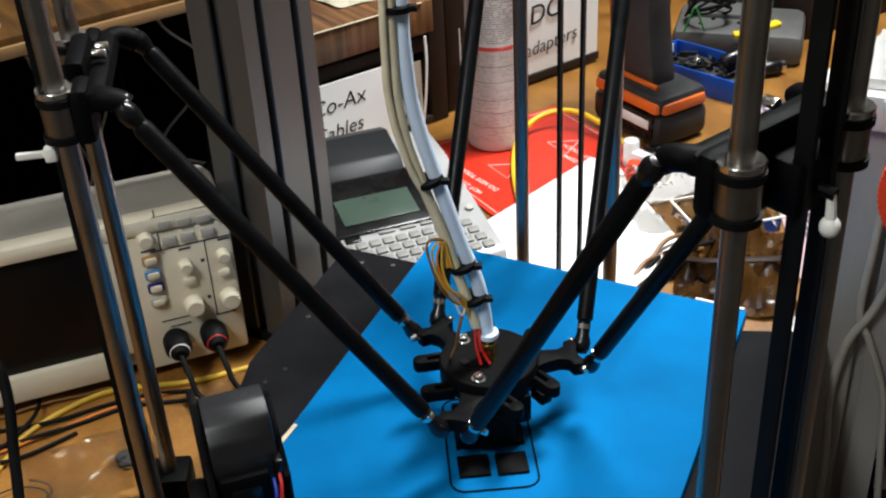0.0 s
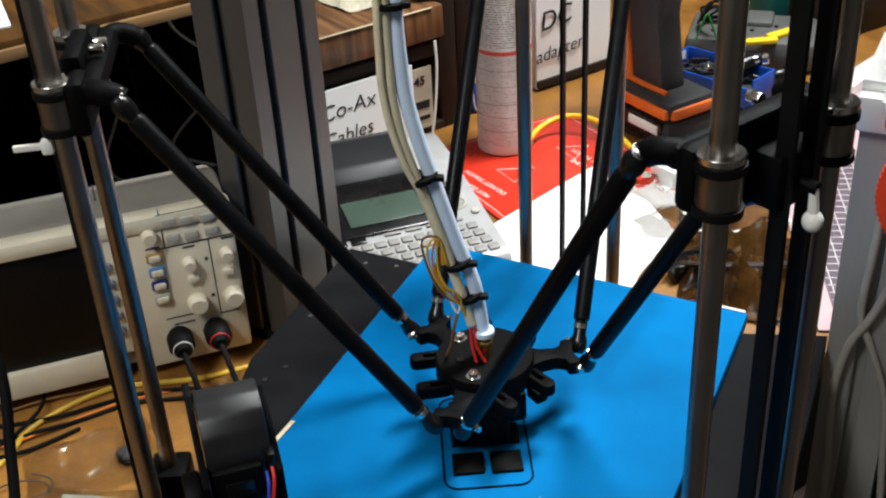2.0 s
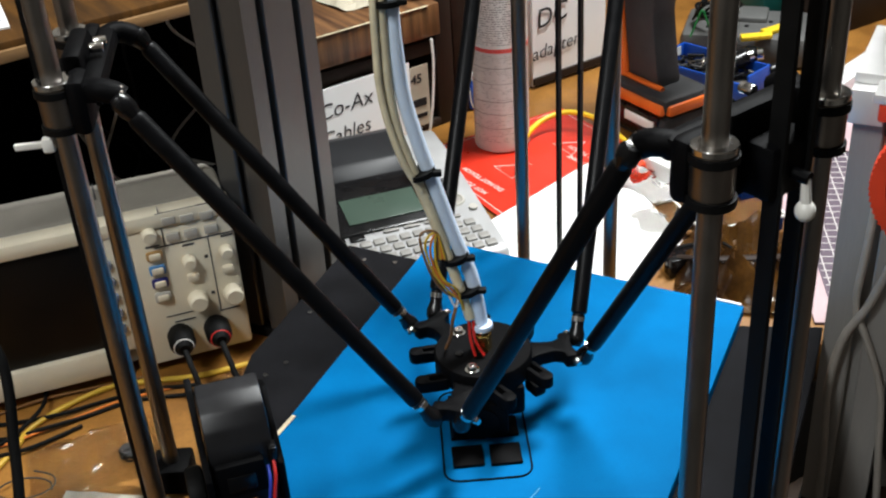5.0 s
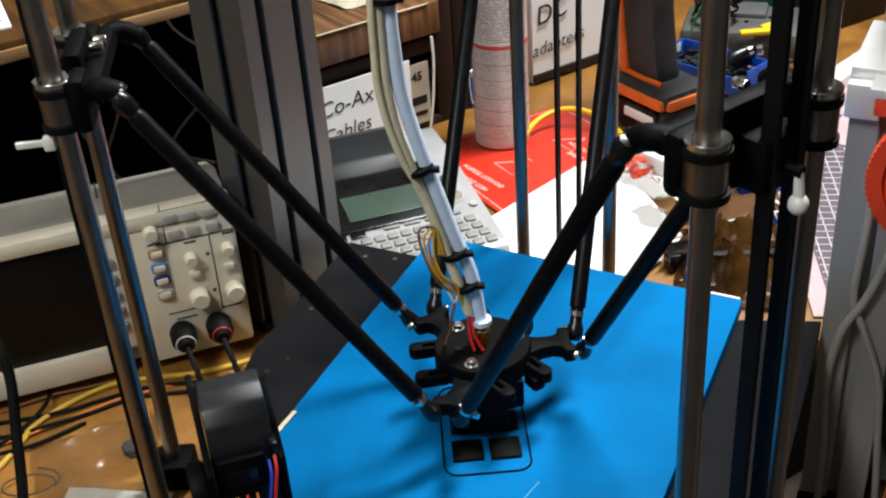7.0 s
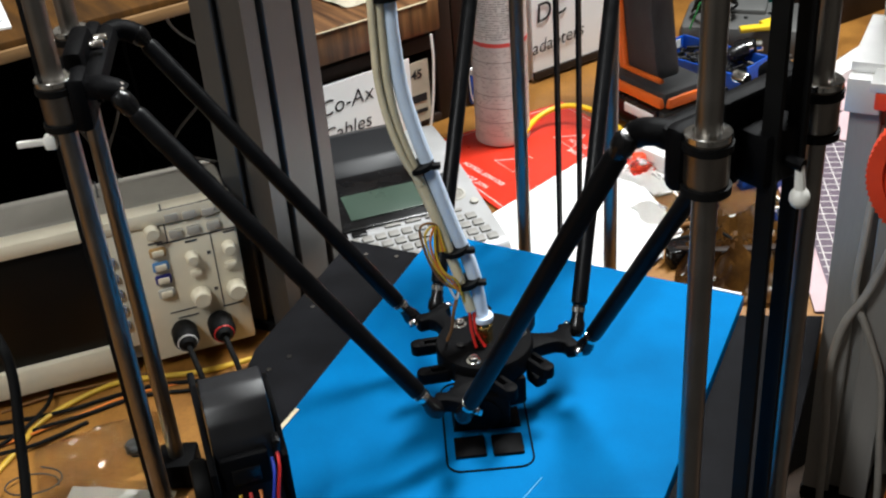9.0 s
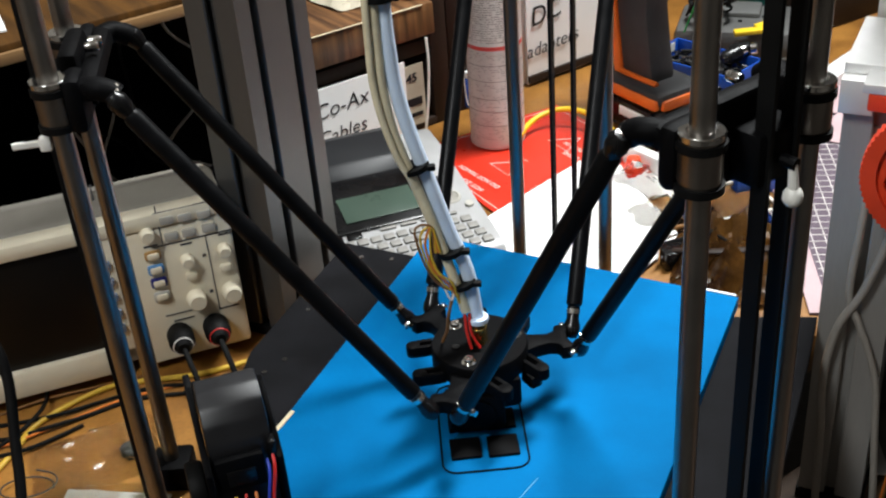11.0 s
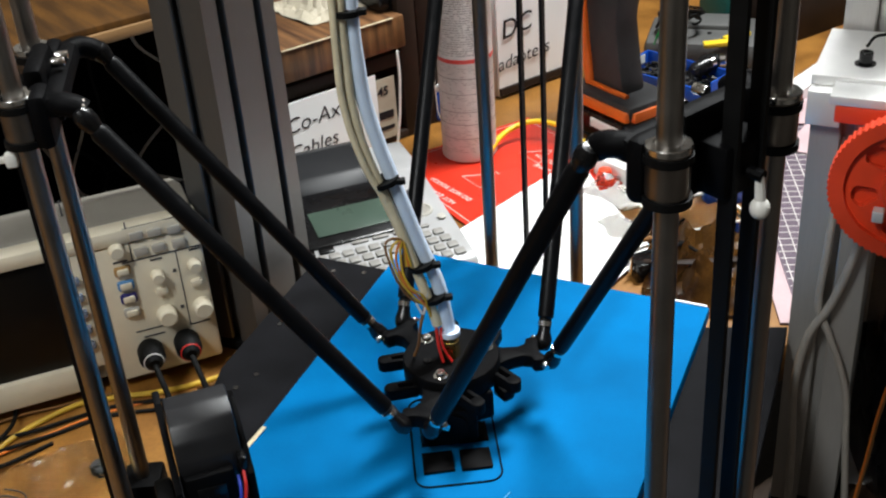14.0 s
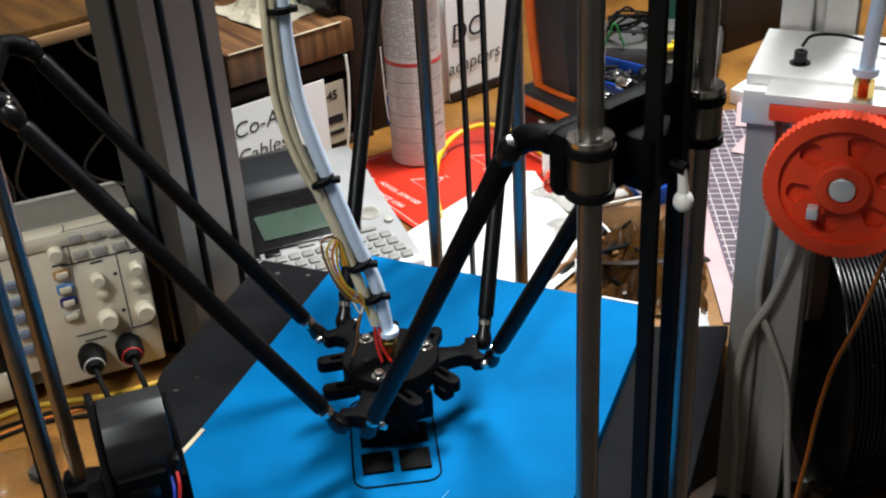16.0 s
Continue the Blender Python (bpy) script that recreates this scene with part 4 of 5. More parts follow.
part("round_button", rod(mesh(), DK @ Vector((-0.008, 0.024, 0)), DK @ Vector((-0.008, 0.024, 0.003)), 0.0046, 20, bevel=0.0006), CREAM_DARK, lm)

# ---------------------------------------------------------------- heated board, paper and can
hot = thing("heater_board", "red circuit board heater with white warning print", "circuit board", pose(0.152, 1.166, TZ + 0.0025, 0, 0, 28))
part("board", box(mesh(), (0, 0, 0), (0.214, 0.214, 0.0018), 0.0003), RED_BOARD, hot, smooth=False)
for tx, s, x, y in (("DO NOT TOUCH", 0.0092, -0.070, -0.034), ("HOT ZONE", 0.0092, -0.088, -0.029), ("DO NOT TOUCH", 0.0092, 0.060, -0.060), ("HOT ZONE", 0.0092, 0.042, -0.055), ("DO NOT TOUCH", 0.0092, -0.080, 0.050)):
    words(tx, s, WHITE_INK, hot, pose(x, y, 0.0011, 0, 0, 95))
tri = [(0.022, 0, 0), (-0.011, 0.019, 0), (-0.011, -0.019, 0), (0.022, 0, 0)]
for px, py in ((-0.038, 0.002), (0.050, 0.010)):
    part("warning_print", tube(mesh(), [(px + a, py + b, 0.0012) for a, b, _ in tri], 0.0006, 6, 1), WHITE_INK, hot, "white warning triangle")
for k in range(3):
    part("warning_print", tube(mesh(), [(-0.022 + 0.008 * k - 0.006, 0.004 - 0.006 + 0.002 * q, 0.0012) for q in range(5)], 0.0005, 5, 1), WHITE_INK, hot, "white print")
for s in (-1, 1):
    part("border_print", box(mesh(), (0, s * 0.101, 0.0011), (0.20, 0.0007, 0.0004)), WHITE_INK, hot, "thin white border line", smooth=False)
    part("border_print", box(mesh(), (s * 0.101, 0, 0.0011), (0.0007, 0.20, 0.0004)), WHITE_INK, hot, "thin white border line", smooth=False)

sheet = thing("paper_sheet", "plain white sheet of paper lying on the bench", "paper", pose(0, 0, TZ + 0.0045))
part("leaf", prism(mesh(), [(0.035, 0.985), (0.216, 1.160), (0.242, 1.150), (0.250, 1.085), (0.276, 0.960), (0.215, 0.893), (0.12, 0.84)], 0.0, 0.0012), PAPER, sheet, smooth=False)

can = thing("spray_can", "printed tin spray can standing on the red board", "spray can", pose(0.114, 1.224, TZ + 0.0036, 0, 0, 0) @ Matrix.Diagonal((1, 1, 1.05, 1)))
part("body", lathe(mesh(), [(0.0, 0.001), (0.029, 0.0), (0.0325, 0.002), (0.0332, 0.005), (0.0325, 0.008), (0.0325, 0.119), (0.0325, 0.119)], 64), CAN, can, "grey lower label with fine print, tinted pink for the red board's reflection")
part("band", lathe(mesh(), [(0.0325, 0.119), (0.0327, 0.1192), (0.0327, 0.1235), (0.0325, 0.1237)], 64), RED_INK, can, "red printed band")
part("upper_body", lathe(mesh(), [(0.0325, 0.1237), (0.0325, 0.196), (0.0335, 0.198), (0.0325, 0.201), (0.026, 0.210), (0.012, 0.214), (0.0, 0.214)], 64), CAN_TOP, can, "pale upper label")
PRINT = material("grey_brown_print", (0.20, 0.165, 0.15), 0.5, vary=0.1)
rng = random.Random(4)


def print_rows(z0, z1, step, h, chance, name):
    """Rows of small print as short dashes round the side that faces the bench front."""
    bm = mesh()
    z = z0
    while z < z1:
        a = 198.0 + rng.uniform(0, 10)
        end = rng.uniform(285, 330)
        while a < end:
            w = rng.uniform(2, 9)
            if rng.random() < chance:
                n = 3
                lo = [bm.verts.new((0.03268 * math.cos(radians(a + w * k / n)), 0.03268 * math.sin(radians(a + w * k / n)), z)) for k in range(n + 1)]
                hi = [bm.verts.new((0.03268 * math.cos(radians(a + w * k / n)), 0.03268 * math.sin(radians(a + w * k / n)), z + h)) for k in range(n + 1)]
                for k in range(n):
                    bm.faces.new((lo[k], lo[k + 1], hi[k + 1], hi[k]))
            a += w + rng.uniform(0.8, 2.5)
        z += step
    tagged(part(name, bm, PRINT, can, "rows of unreadable small print"), kind="stuff")


print_rows(0.012, 0.116, 0.0023, 0.0005, 0.45, "small_print")
print_rows(0.128, 0.194, 0.0026, 0.0009, 0.85, "small_print")
for z in (0.030, 0.047, 0.062, 0.083, 0.101):
    part("print_rule", lathe(mesh(), [(0.0325, z), (0.0327, z + 0.0001), (0.0327, z + 0.0007), (0.0325, z + 0.0008)], 64), PRINT, can, "thin printed rule")

loop = thing("yellow_cable", "yellow cable curling over the red board", "cable", pose(0, 0, 0))
part("jacket", tube(mesh(), [(0.123, 1.057, -0.0645), (0.125, 1.133, -0.063), (0.136, 1.197, -0.059), (0.158, 1.236, -0.054), (0.187, 1.248, -0.048), (0.213, 1.237, -0.046), (0.236, 1.211, -0.050), (0.261, 1.165, -0.060), (0.282, 1.136, -0.064), (0.305, 1.125, -0.066)], 0.0034, 12), YELLOW, loop)

# ---------------------------------------------------------------- drill, tray, case
drill = thing("cordless_drill", "dark grey and orange cordless drill standing on its battery", "drill", pose(0.300, 1.242, TZ, 0, 0, -60))
bm = box(mesh(), (0, 0, 0.022), (0.120, 0.078, 0.040), 0.010)
part("battery", bm, GREY_TOOL, drill)
part("battery_front", box(mesh(), (0.0, -0.038, 0.026), (0.10, 0.008, 0.030), 0.003), BLACK_GLOSS, drill, "black battery front")
part("logo_plate", box(mesh(), (0.02, -0.0425, 0.030), (0.050, 0.002, 0.011), 0.0006), PAPER, drill, "pale badge bar on the battery")
bm = box(mesh(), (0.0, 0, 0.0535), (0.116, 0.074, 0.022), 0.009)
part("base", bm, GREY_TOOL, drill, "dark grey handle base")
part("base_trim", box(mesh(), (0.0, -0.0350, 0.050), (0.108, 0.010, 0.014), 0.004), ORANGE, drill, "orange trim")
part("base_trim", box(mesh(), (0.056, 0.0, 0.050), (0.010, 0.064, 0.014), 0.004), ORANGE, drill, "orange trim")
bm = prism(mesh(), [(-0.030, 0.060), (0.026, 0.060), (0.018, 0.100), (0.010, 0.150), (0.018, 0.200), (-0.046, 0.200), (-0.044, 0.150), (-0.036, 0.100)], -0.019, 0.019, 0.008, Matrix(((1, 0, 0, 0), (0, 0, -1, 0), (0, 1, 0, 0), (0, 0, 0, 1))))
part("grip", bm, GREY_TOOL, drill, "dark rubber grip")
part("grip_trim", tube(mesh(), [(-0.034, -0.018, 0.064), (-0.040, -0.019, 0.10), (-0.047, -0.019, 0.15), (-0.050, -0.018, 0.20)], 0.0062, 10), ORANGE, drill, "orange grip edge")
part("grip_trim", tube(mesh(), [(-0.034, -0.020, 0.066), (0.0, -0.022, 0.067), (0.034, -0.020, 0.066)], 0.0035, 10), ORANGE, drill, "orange grip edge")
bm = rod(mesh(), (-0.075, 0, 0.225), (0.060, 0, 0.225), 0.031, 28, bevel=0.006)
part("motor_housing", bm, ORANGE, drill, "orange motor housing")
part("chuck", lathe(mesh(), [(0.0, 0.0), (0.022, 0.0), (0.022, 0.030), (0.012, 0.048), (0.0, 0.048)], 28, Matrix.Translation((0.060, 0, 0.225)) @ pose(0, 0, 0, 0, 90, 0)), BLACK_GLOSS, drill, "black chuck")

tray = thing("parts_tray", "open blue plastic tray full of small metal parts", "tray", pose(0.396, 1.344, TZ, 0, 0, -48))
bm = mesh()
for cx, cy, sx, sy, h in ((0, -0.024, 0.13, 0.0025, 0.030), (0, 0.024, 0.13, 0.0025, 0.042), (-0.0637, 0, 0.0025, 0.0455, 0.042), (0.0637, 0, 0.0025, 0.0455, 0.042)):
    box(bm, (cx, cy, h / 2), (sx, sy, h), 0.0008)
box(bm, (0, 0, 0.0015), (0.125, 0.0455, 0.003))
part("tub", bm, TRAY_BLUE, tray)
part("tray_label", box(mesh(), (-0.0622, 0.0, 0.034), (0.0006, 0.030, 0.012)), PAPER, tray, "white label inside the tray", smooth=False)
rng = random.Random(7)
for k in range(46):
    x, y, z = rng.uniform(-0.052, 0.052), rng.uniform(-0.016, 0.016), 0.024 + rng.uniform(0, 0.010)
    a = rng.uniform(0, math.pi)
    L = rng.uniform(0.008, 0.022)
    dx, dy = math.cos(a) * L / 2, math.sin(a) * L / 2
    x0, x1 = max(-0.058, x - dx), min(0.058, x + dx)
    bm = rod(mesh(), (x0, max(-0.02, y - dy), z), (x1, min(0.02, y + dy), z + rng.uniform(-0.004, 0.004)), rng.uniform(0.0016, 0.0034), 8)
    part("metal_part", bm, rng.choice((CHROME, BLACK_GLOSS, BLACK_GLOSS, STEEL, GREY_TOOL)), tray, "small metal fastener")
part("fill", box(mesh(), (0, 0, 0.0135), (0.122, 0.043, 0.021), 0.004), GREY_TOOL, tray, "dark heap of small parts")

# ---------------------------------------------------------------- motor housing at the bed's corner
mot = thing("motor_housing", "black moulded motor housing with side plates and coloured wires", "motor housing", pose(-0.103, 0.535, -0.0125, 0, 0, 16) @ Matrix.Diagonal((0.92, 1, 0.86, 1)))
prof = [(0.0, 0.0), (0.050, 0.0), (0.050, 0.112), (0.040, 0.123), (0.026, 0.123), (0.014, 0.117), (0.006, 0.107), (0.001, 0.094), (0.0, 0.088)]
part("body", prism(mesh(), prof, -0.022, 0.022, 0.002, YZ), MOTOR, mot)
part("side_plate", prism(mesh(), [(-0.010, 0.0), (0.056, 0.0), (0.056, 0.118), (0.040, 0.131), (0.030, 0.128), (-0.010, 0.078)], -0.0275, -0.0225, 0.001, YZ), BLACK_PRINT, mot)
part("side_plate", prism(mesh(), [(-0.010, 0.0), (0.052, 0.0), (0.046, 0.110), (0.034, 0.114), (-0.010, 0.080)], 0.0225, 0.0270, 0.001, YZ), BLACK_PRINT, mot)
bm = box(mesh(), (-0.003, -0.003, 0.070), (0.034, 0.007, 0.030), 0.002)
part("cover", bm, BLACK_PRINT, mot, "black matt front cover")
part("cover_panel", box(mesh(), (-0.003, -0.0068, 0.068), (0.020, 0.0012, 0.014), 0.0004), BLACK_GLOSS, mot, "recessed glossy panel")
part("clip", box(mesh(), (0.0205, -0.002, 0.082), (0.006, 0.010, 0.022), 0.0015), BLACK_GLOSS, mot, "moulded clip")
part("plug", rod(mesh(), (-0.0275, 0.012, 0.052), (-0.040, 0.012, 0.052), 0.018, 28, bevel=0.003), BLACK_RUBBER, mot, "round black plug on the side")
for k, (col, x) in enumerate((("yellow", -0.010), ("red", -0.003), ("orange", 0.004), ("blue", 0.016), ("red", 0.020))):
    z1 = 0.050 if k < 3 else 0.078 + 0.004 * (k - 3)
    part("lead", tube(mesh(), [(x, -0.006, z1), (x - 0.001, -0.013, z1 - 0.010), (x - 0.006, -0.018, z1 - 0.035), (x - 0.010, -0.022, 0.003)], 0.0012, 8), WIRE[col], mot, col + " lead")

# ---------------------------------------------------------------- cables and packing on the bench, left
for nm, pts, r, mat, lab in (
        ("yellow_cable", [(-0.350, 0.660, 0), (-0.33, 0.715, 0), (-0.323, 0.742, 0), (-0.300, 0.769, 0), (-0.267, 0.792, 0), (-0.232, 0.797, 0), (-0.19, 0.800, 0), (-0.140, 0.815, 0)], 0.0025, DULL_YELLOW, "yellow cable lying along the front of the instrument"),
        ("black_cable", [(-0.380, 0.748, 0), (-0.34, 0.752, 0), (-0.302, 0.757, 0.002), (-0.272, 0.772, 0), (-0.235, 0.785, 0), (-0.19, 0.788, 0)], 0.0018, BLACK_RUBBER, "thin black cable lying on the bench"),
        ("black_cable", [(-0.370, 0.728, 0), (-0.335, 0.733, 0), (-0.308, 0.739, 0.003), (-0.278, 0.755, 0), (-0.240, 0.772, 0), (-0.19, 0.775, 0)], 0.0018, BLACK_RUBBER, "thin black cable lying on the bench"),
        ("black_cable", [(-0.40, 0.70, 0), (-0.345, 0.72, 0.002), (-0.318, 0.755, 0.008), (-0.322, 0.79, 0.003), (-0.33, 0.80, 0)], 0.0018, BLACK_RUBBER, "thin black cable lying on the bench")):
    ob = thing(nm, lab, "cable", pose(0, 0, TZ + r), group="cables on the bench")
    part("jacket", tube(mesh(), pts, r, 10), mat, ob)
ob = thing("black_cable", "thick black cable arching down onto the bench", "cable", pose(0, 0, 0), group="cables on the bench")
part("jacket", tube(mesh(), [(-0.42, 0.78, TZ + 0.004), (-0.38, 0.72, 0.10), (-0.30, 0.62, 0.175), (-0.250, 0.566, 0.145), (-0.239, 0.550, 0.122), (-0.2375, 0.530, 0.088), (-0.2365, 0.5145, 0.062), (-0.238, 0.49, 0.02), (-0.25, 0.46, TZ + 0.0045)], 0.0034, 12), BLACK_RUBBER, ob)


def crumple(w, d, h, n, seed):
    """A thin crumpled sheet."""
    bm = mesh()
    off = Vector((seed * 3.1, seed * 1.7, 0))
    vs = []
    for i in range(n + 1):
        row = []
        for j in range(n + 1):
            x, y = (i / n - 0.5) * w, (j / n - 0.5) * d
            q = Vector((x, y, 0)) * 38 + off
            z = h * max(0.04, 0.42 + 0.9 * noise.noise(q) + 0.35 * noise.noise(q * 2.7)) * (1 - 0.75 * max(abs(2 * i / n - 1), abs(2 * j / n - 1)) ** 3)
            row.append(bm.verts.new((x * (1 + 0.12 * noise.noise(q + Vector((9, 0, 0)))), y * (1 + 0.12 * noise.noise(q + Vector((0, 9, 0)))), z)))
        vs.append(row)
    for i in range(n):
        for j in range(n):
            bm.faces.new((vs[i][j], vs[i + 1][j], vs[i + 1][j + 1], vs[i][j + 1]))
    return bm


bag = thing("plastic_bag", "crumpled clear plastic bag with a small grey part", "plastic bag", pose(-0.258, 0.698, TZ + 0.0005, 0, 0, 20))
part("film", crumple(0.105, 0.075, 0.016, 22, 1), FILM, bag, smooth=False)
bag2 = thing("plastic_bag", "flattened hazy plastic bag lying on the bench", "plastic bag", pose(-0.235, 0.635, TZ + 0.0005, 0, 0, -10))
part("film", crumple(0.11, 0.060, 0.008, 18, 2), FILM, bag2, smooth=False)
part("contents", box(mesh(), (0, 0, 0.001), (0.085, 0.040, 0.0018), 0.0006), CREAM_DARK, bag2, "pale grey card inside")
bit = thing("ring_part", "small dark grey plastic ring on the bench", "plastic part", pose(-0.232, 0.702, TZ, 0, 0, 20))
part("ring", lathe(mesh(), [(0.004, 0.0), (0.0085, 0.0), (0.0085, 0.006), (0.007, 0.008), (0.004, 0.008)], 24), GREY_TOOL, bit)
bag3 = thing("plastic_bag", "small clear plastic bag behind the motor housing", "plastic bag", pose(-0.165, 0.775, TZ + 0.0005, 0, 0, 30))
part("film", crumple(0.06, 0.045, 0.014, 16, 3), FILM, bag3, smooth=False)
coil = thing("grey_wire_coil", "loose coil of thin dark grey wire on the bench", "wire", pose(-0.305, 0.665, TZ + 0.002))
bm = mesh()
tube(bm, [(0.020 * math.cos(a * 0.7) * (1 + 0.02 * a), 0.014 * math.sin(a * 0.7), 0.0008 * a) for a in range(12)], 0.0007, 6, 3)
part("strand", bm, GREY_TOOL, coil)

# ---------------------------------------------------------------- cutting mat and cards, right
cm = thing("cutting_mat", "purple-grey cutting mat with white grid lines", "cutting mat", pose(0.3600, 0.8155, TZ, 0, 0, -8.5))
part("sheet", box(mesh(), (0.16, 0.24, 0.0012), (0.32, 0.48, 0.0024), 0.0006), MAT, cm, smooth=False)
part("border", box(mesh(), (0.009, 0.24, 0.00265), (0.018, 0.48, 0.0006)), PINK, cm, "pale pink margin", smooth=False)
part("border", box(mesh(), (0.169, 0.009, 0.00265), (0.302, 0.018, 0.0006)), PINK, cm, "pale pink margin", smooth=False)
bm = mesh()
for k in range(24):
    box(bm, (0.024 + 0.0127 * k, 0.25, 0.0026), (0.0008, 0.46, 0.0004))
for k in range(36):
    box(bm, (0.17, 0.024 + 0.0127 * k, 0.0026), (0.30, 0.0008, 0.0004))
for k in range(3):
    box(bm, (0, 0, 0), (0.34, 0.0009, 0.0004), m=pose(0.16, 0.14 + 0.10 * k, 0.00285, 0, 0, 60))
tagged(part("grid", bm, WHITE_INK, cm, "white half-inch grid lines", smooth=False), kind="stuff")
rul = thing("ruler", "pale grey plastic ruler beside the cutting mat", "ruler", pose(0.345, 0.872, TZ, 0, 0, 81.5))
part("strip", box(mesh(), (0.0, 0.0, 0.0012), (0.14, 0.020, 0.0024), 0.0004), SILVER, rul)
part("edge_line", box(mesh(), (0.0, 0.0085, 0.0026), (0.138, 0.0015, 0.0004)), INK, rul, "dark edge line", smooth=False)
for nm, x, y, w, d, t, mt, lab in (("card", 0.575, 1.262, 0.11, 0.12, -20, PINK, "pale pink printed card lying on the mat"), ("card", 0.545, 1.165, 0.10, 0.10, -38, PINK, "pale pink card lying across the mat")):
    ob = thing(nm, lab, "card", pose(x, y, TZ + 0.0045, 0, 0, t), group="cards on the mat")
    part("leaf", box(mesh(), (0, 0, 0), (w, d, 0.0012)), mt, ob, smooth=False)
    part("print_bar", box(mesh(), (-w * 0.2, 0.0, 0.0008), (0.004, 0.010, 0.0004)), INK, ob, smooth=False)
bar = thing("metal_rule", "long bright aluminium rule lying across the bench", "ruler", pose(0.645, 1.405, TZ, 0, 0, 44))
part("blade", box(mesh(), (0, 0, 0.010), (0.32, 0.028, 0.020), 0.002), ALU_RAW, bar)
db = thing("storage_box", "dark brown storage box at the back of the bench", "box", pose(0.62, 1.585, TZ, 0, 0, 30))
part("body", box(mesh(), (0, 0, 0.05), (0.20, 0.14, 0.10), 0.003), DARK_WOOD, db)
tb = thing("tool_box", "teal box standing at the back of the bench", "box", pose(0.525, 1.555, TZ, 0, 0, 25))
part("body", box(mesh(), (0, 0, 0.075), (0.07, 0.06, 0.15), 0.004), TEAL, tb)
gc = thing("tool_case", "grey moulded tool case lying behind the tray", "tool case", pose(0.470, 1.462, TZ, 0, 0, -20))
bm = box(mesh(), (0, 0, 0.022), (0.17, 0.115, 0.044), 0.012)
box(bm, (-0.02, 0.02, 0.045), (0.09, 0.05, 0.012), 0.004)
part("shell", bm, GREY_CASE, gc)
for x, y in ((0.0, -0.02), (0.03, 0.0), (-0.05, -0.03), (-0.035, -0.01)):
    part("rivet", rod(mesh(), (x, y, 0.0435), (x, y, 0.0455), 0.003, 12), BLACK_PRINT, gc)
for x, y, t in ((0.462, 1.398, 10), (0.492, 1.418, 35)):
    ob = thing("yellow_wedge", "flat yellow plastic wedge lying on the bench clutter", "plastic part", pose(x, y, TZ + 0.044, 0, 0, t), group="yellow wedges")
    part("wedge", prism(mesh(), [(-0.022, -0.006), (0.020, -0.010), (0.024, 0.003), (-0.018, 0.008)], 0.0, 0.006, 0.001), YELLOW, ob)
cl = thing("black_cable", "tangle of thin black cable behind the drill", "cable", pose(0.425, 1.455, TZ + 0.044))
rng = random.Random(11)
bm = mesh()
tube(bm, [(0.035 * math.cos(a * 1.3) * (0.7 + 0.3 * rng.random()), 0.028 * math.sin(a * 1.3), 0.006 + 0.035 * rng.random()) for a in range(22)], 0.0018, 8, 5)
part("jacket", bm, BLACK_RUBBER, cl)
gw = thing("green_wire", "thin green wire sticking up from the clutter", "wire", pose(0.395, 1.425, TZ + 0.042))
part("strand", tube(mesh(), [(-0.012, 0, 0.0), (-0.004, 0, 0.022), (0.002, 0, 0.035), (0.010, 0, 0.018), (0.016, 0, 0.002)], 0.0014, 8), WIRE["green"], gw)

# clutter between paper, bed and mat
bl = thing("blister_pack", "clear plastic blister pack with white card", "packaging", pose(0.288, 1.085, TZ + 0.0005, 0, 0, 22))
part("film", crumple(0.105, 0.075, 0.030, 18, 5), FILM, bl, smooth=False)
part("insert", box(mesh(), (0.0, 0.0, 0.002), (0.075, 0.050, 0.0024), 0.0005), PAPER, bl, "white card insert")
wc = thing("plastic_clip", "white plastic clip lying on packaging", "plastic part", pose(0.276, 1.118, TZ, 0, 0, -55))
part("clip", rod(box(mesh(), (0, 0, 0.012), (0.060, 0.016, 0.024), 0.005), (-0.030, 0, 0.0), (-0.030, 0, 0.034), 0.009, 18, bevel=0.003), PAPER, wc)
rc = thing("red_cap", "small red plastic cap among the packaging", "plastic part", pose(0.257, 1.115, TZ, 0, 0, 0))
part("cap", lathe(mesh(), [(0.0, 0.0), (0.010, 0.0), (0.010, 0.010), (0.007, 0.020), (0.0, 0.021)], 20), RED_PRINT, rc)
st = thing("parts_tray", "small blue plastic tray with white label", "tray", pose(0.368, 1.072, TZ, 0, 0, 15))
bm = mesh()
for cx, cy, sx, sy in ((0, -0.03, 0.05, 0.002), (0, 0.03, 0.05, 0.002), (-0.024, 0, 0.002, 0.058), (0.024, 0, 0.002, 0.058)):
    box(bm, (cx, cy, 0.014), (sx, sy, 0.028), 0.0006)
box(bm, (0, 0, 0.001), (0.048, 0.058, 0.002))
part("tub", bm, TRAY_BLUE, st)
part("tray_label", box(mesh(), (-0.0253, -0.006, 0.016), (0.0005, 0.026, 0.012)), PAPER, st, "white label", smooth=False)
cb = thing("clear_box", "shallow clear plastic box with pale edges", "packaging", pose(0.330, 1.004, TZ, 0, 0, 12))
for cx, cy, sx, sy in ((0, -0.034, 0.094, 0.002), (0, 0.034, 0.094, 0.002), (-0.046, 0, 0.002, 0.066), (0.046, 0, 0.002, 0.066)):
    part("edge", box(mesh(), (cx, cy, 0.018), (sx, sy, 0.002)), NYLON, cb, "pale rim")
part("shell", box(mesh(), (0, 0, 0.009), (0.090, 0.064, 0.0175), 0.001), FILM, cb)
kb = thing("plastic_bag", "crumpled clear plastic film lying on the bench", "plastic bag", pose(0.286, 1.010, TZ + 0.0005, 0, 0, 25))
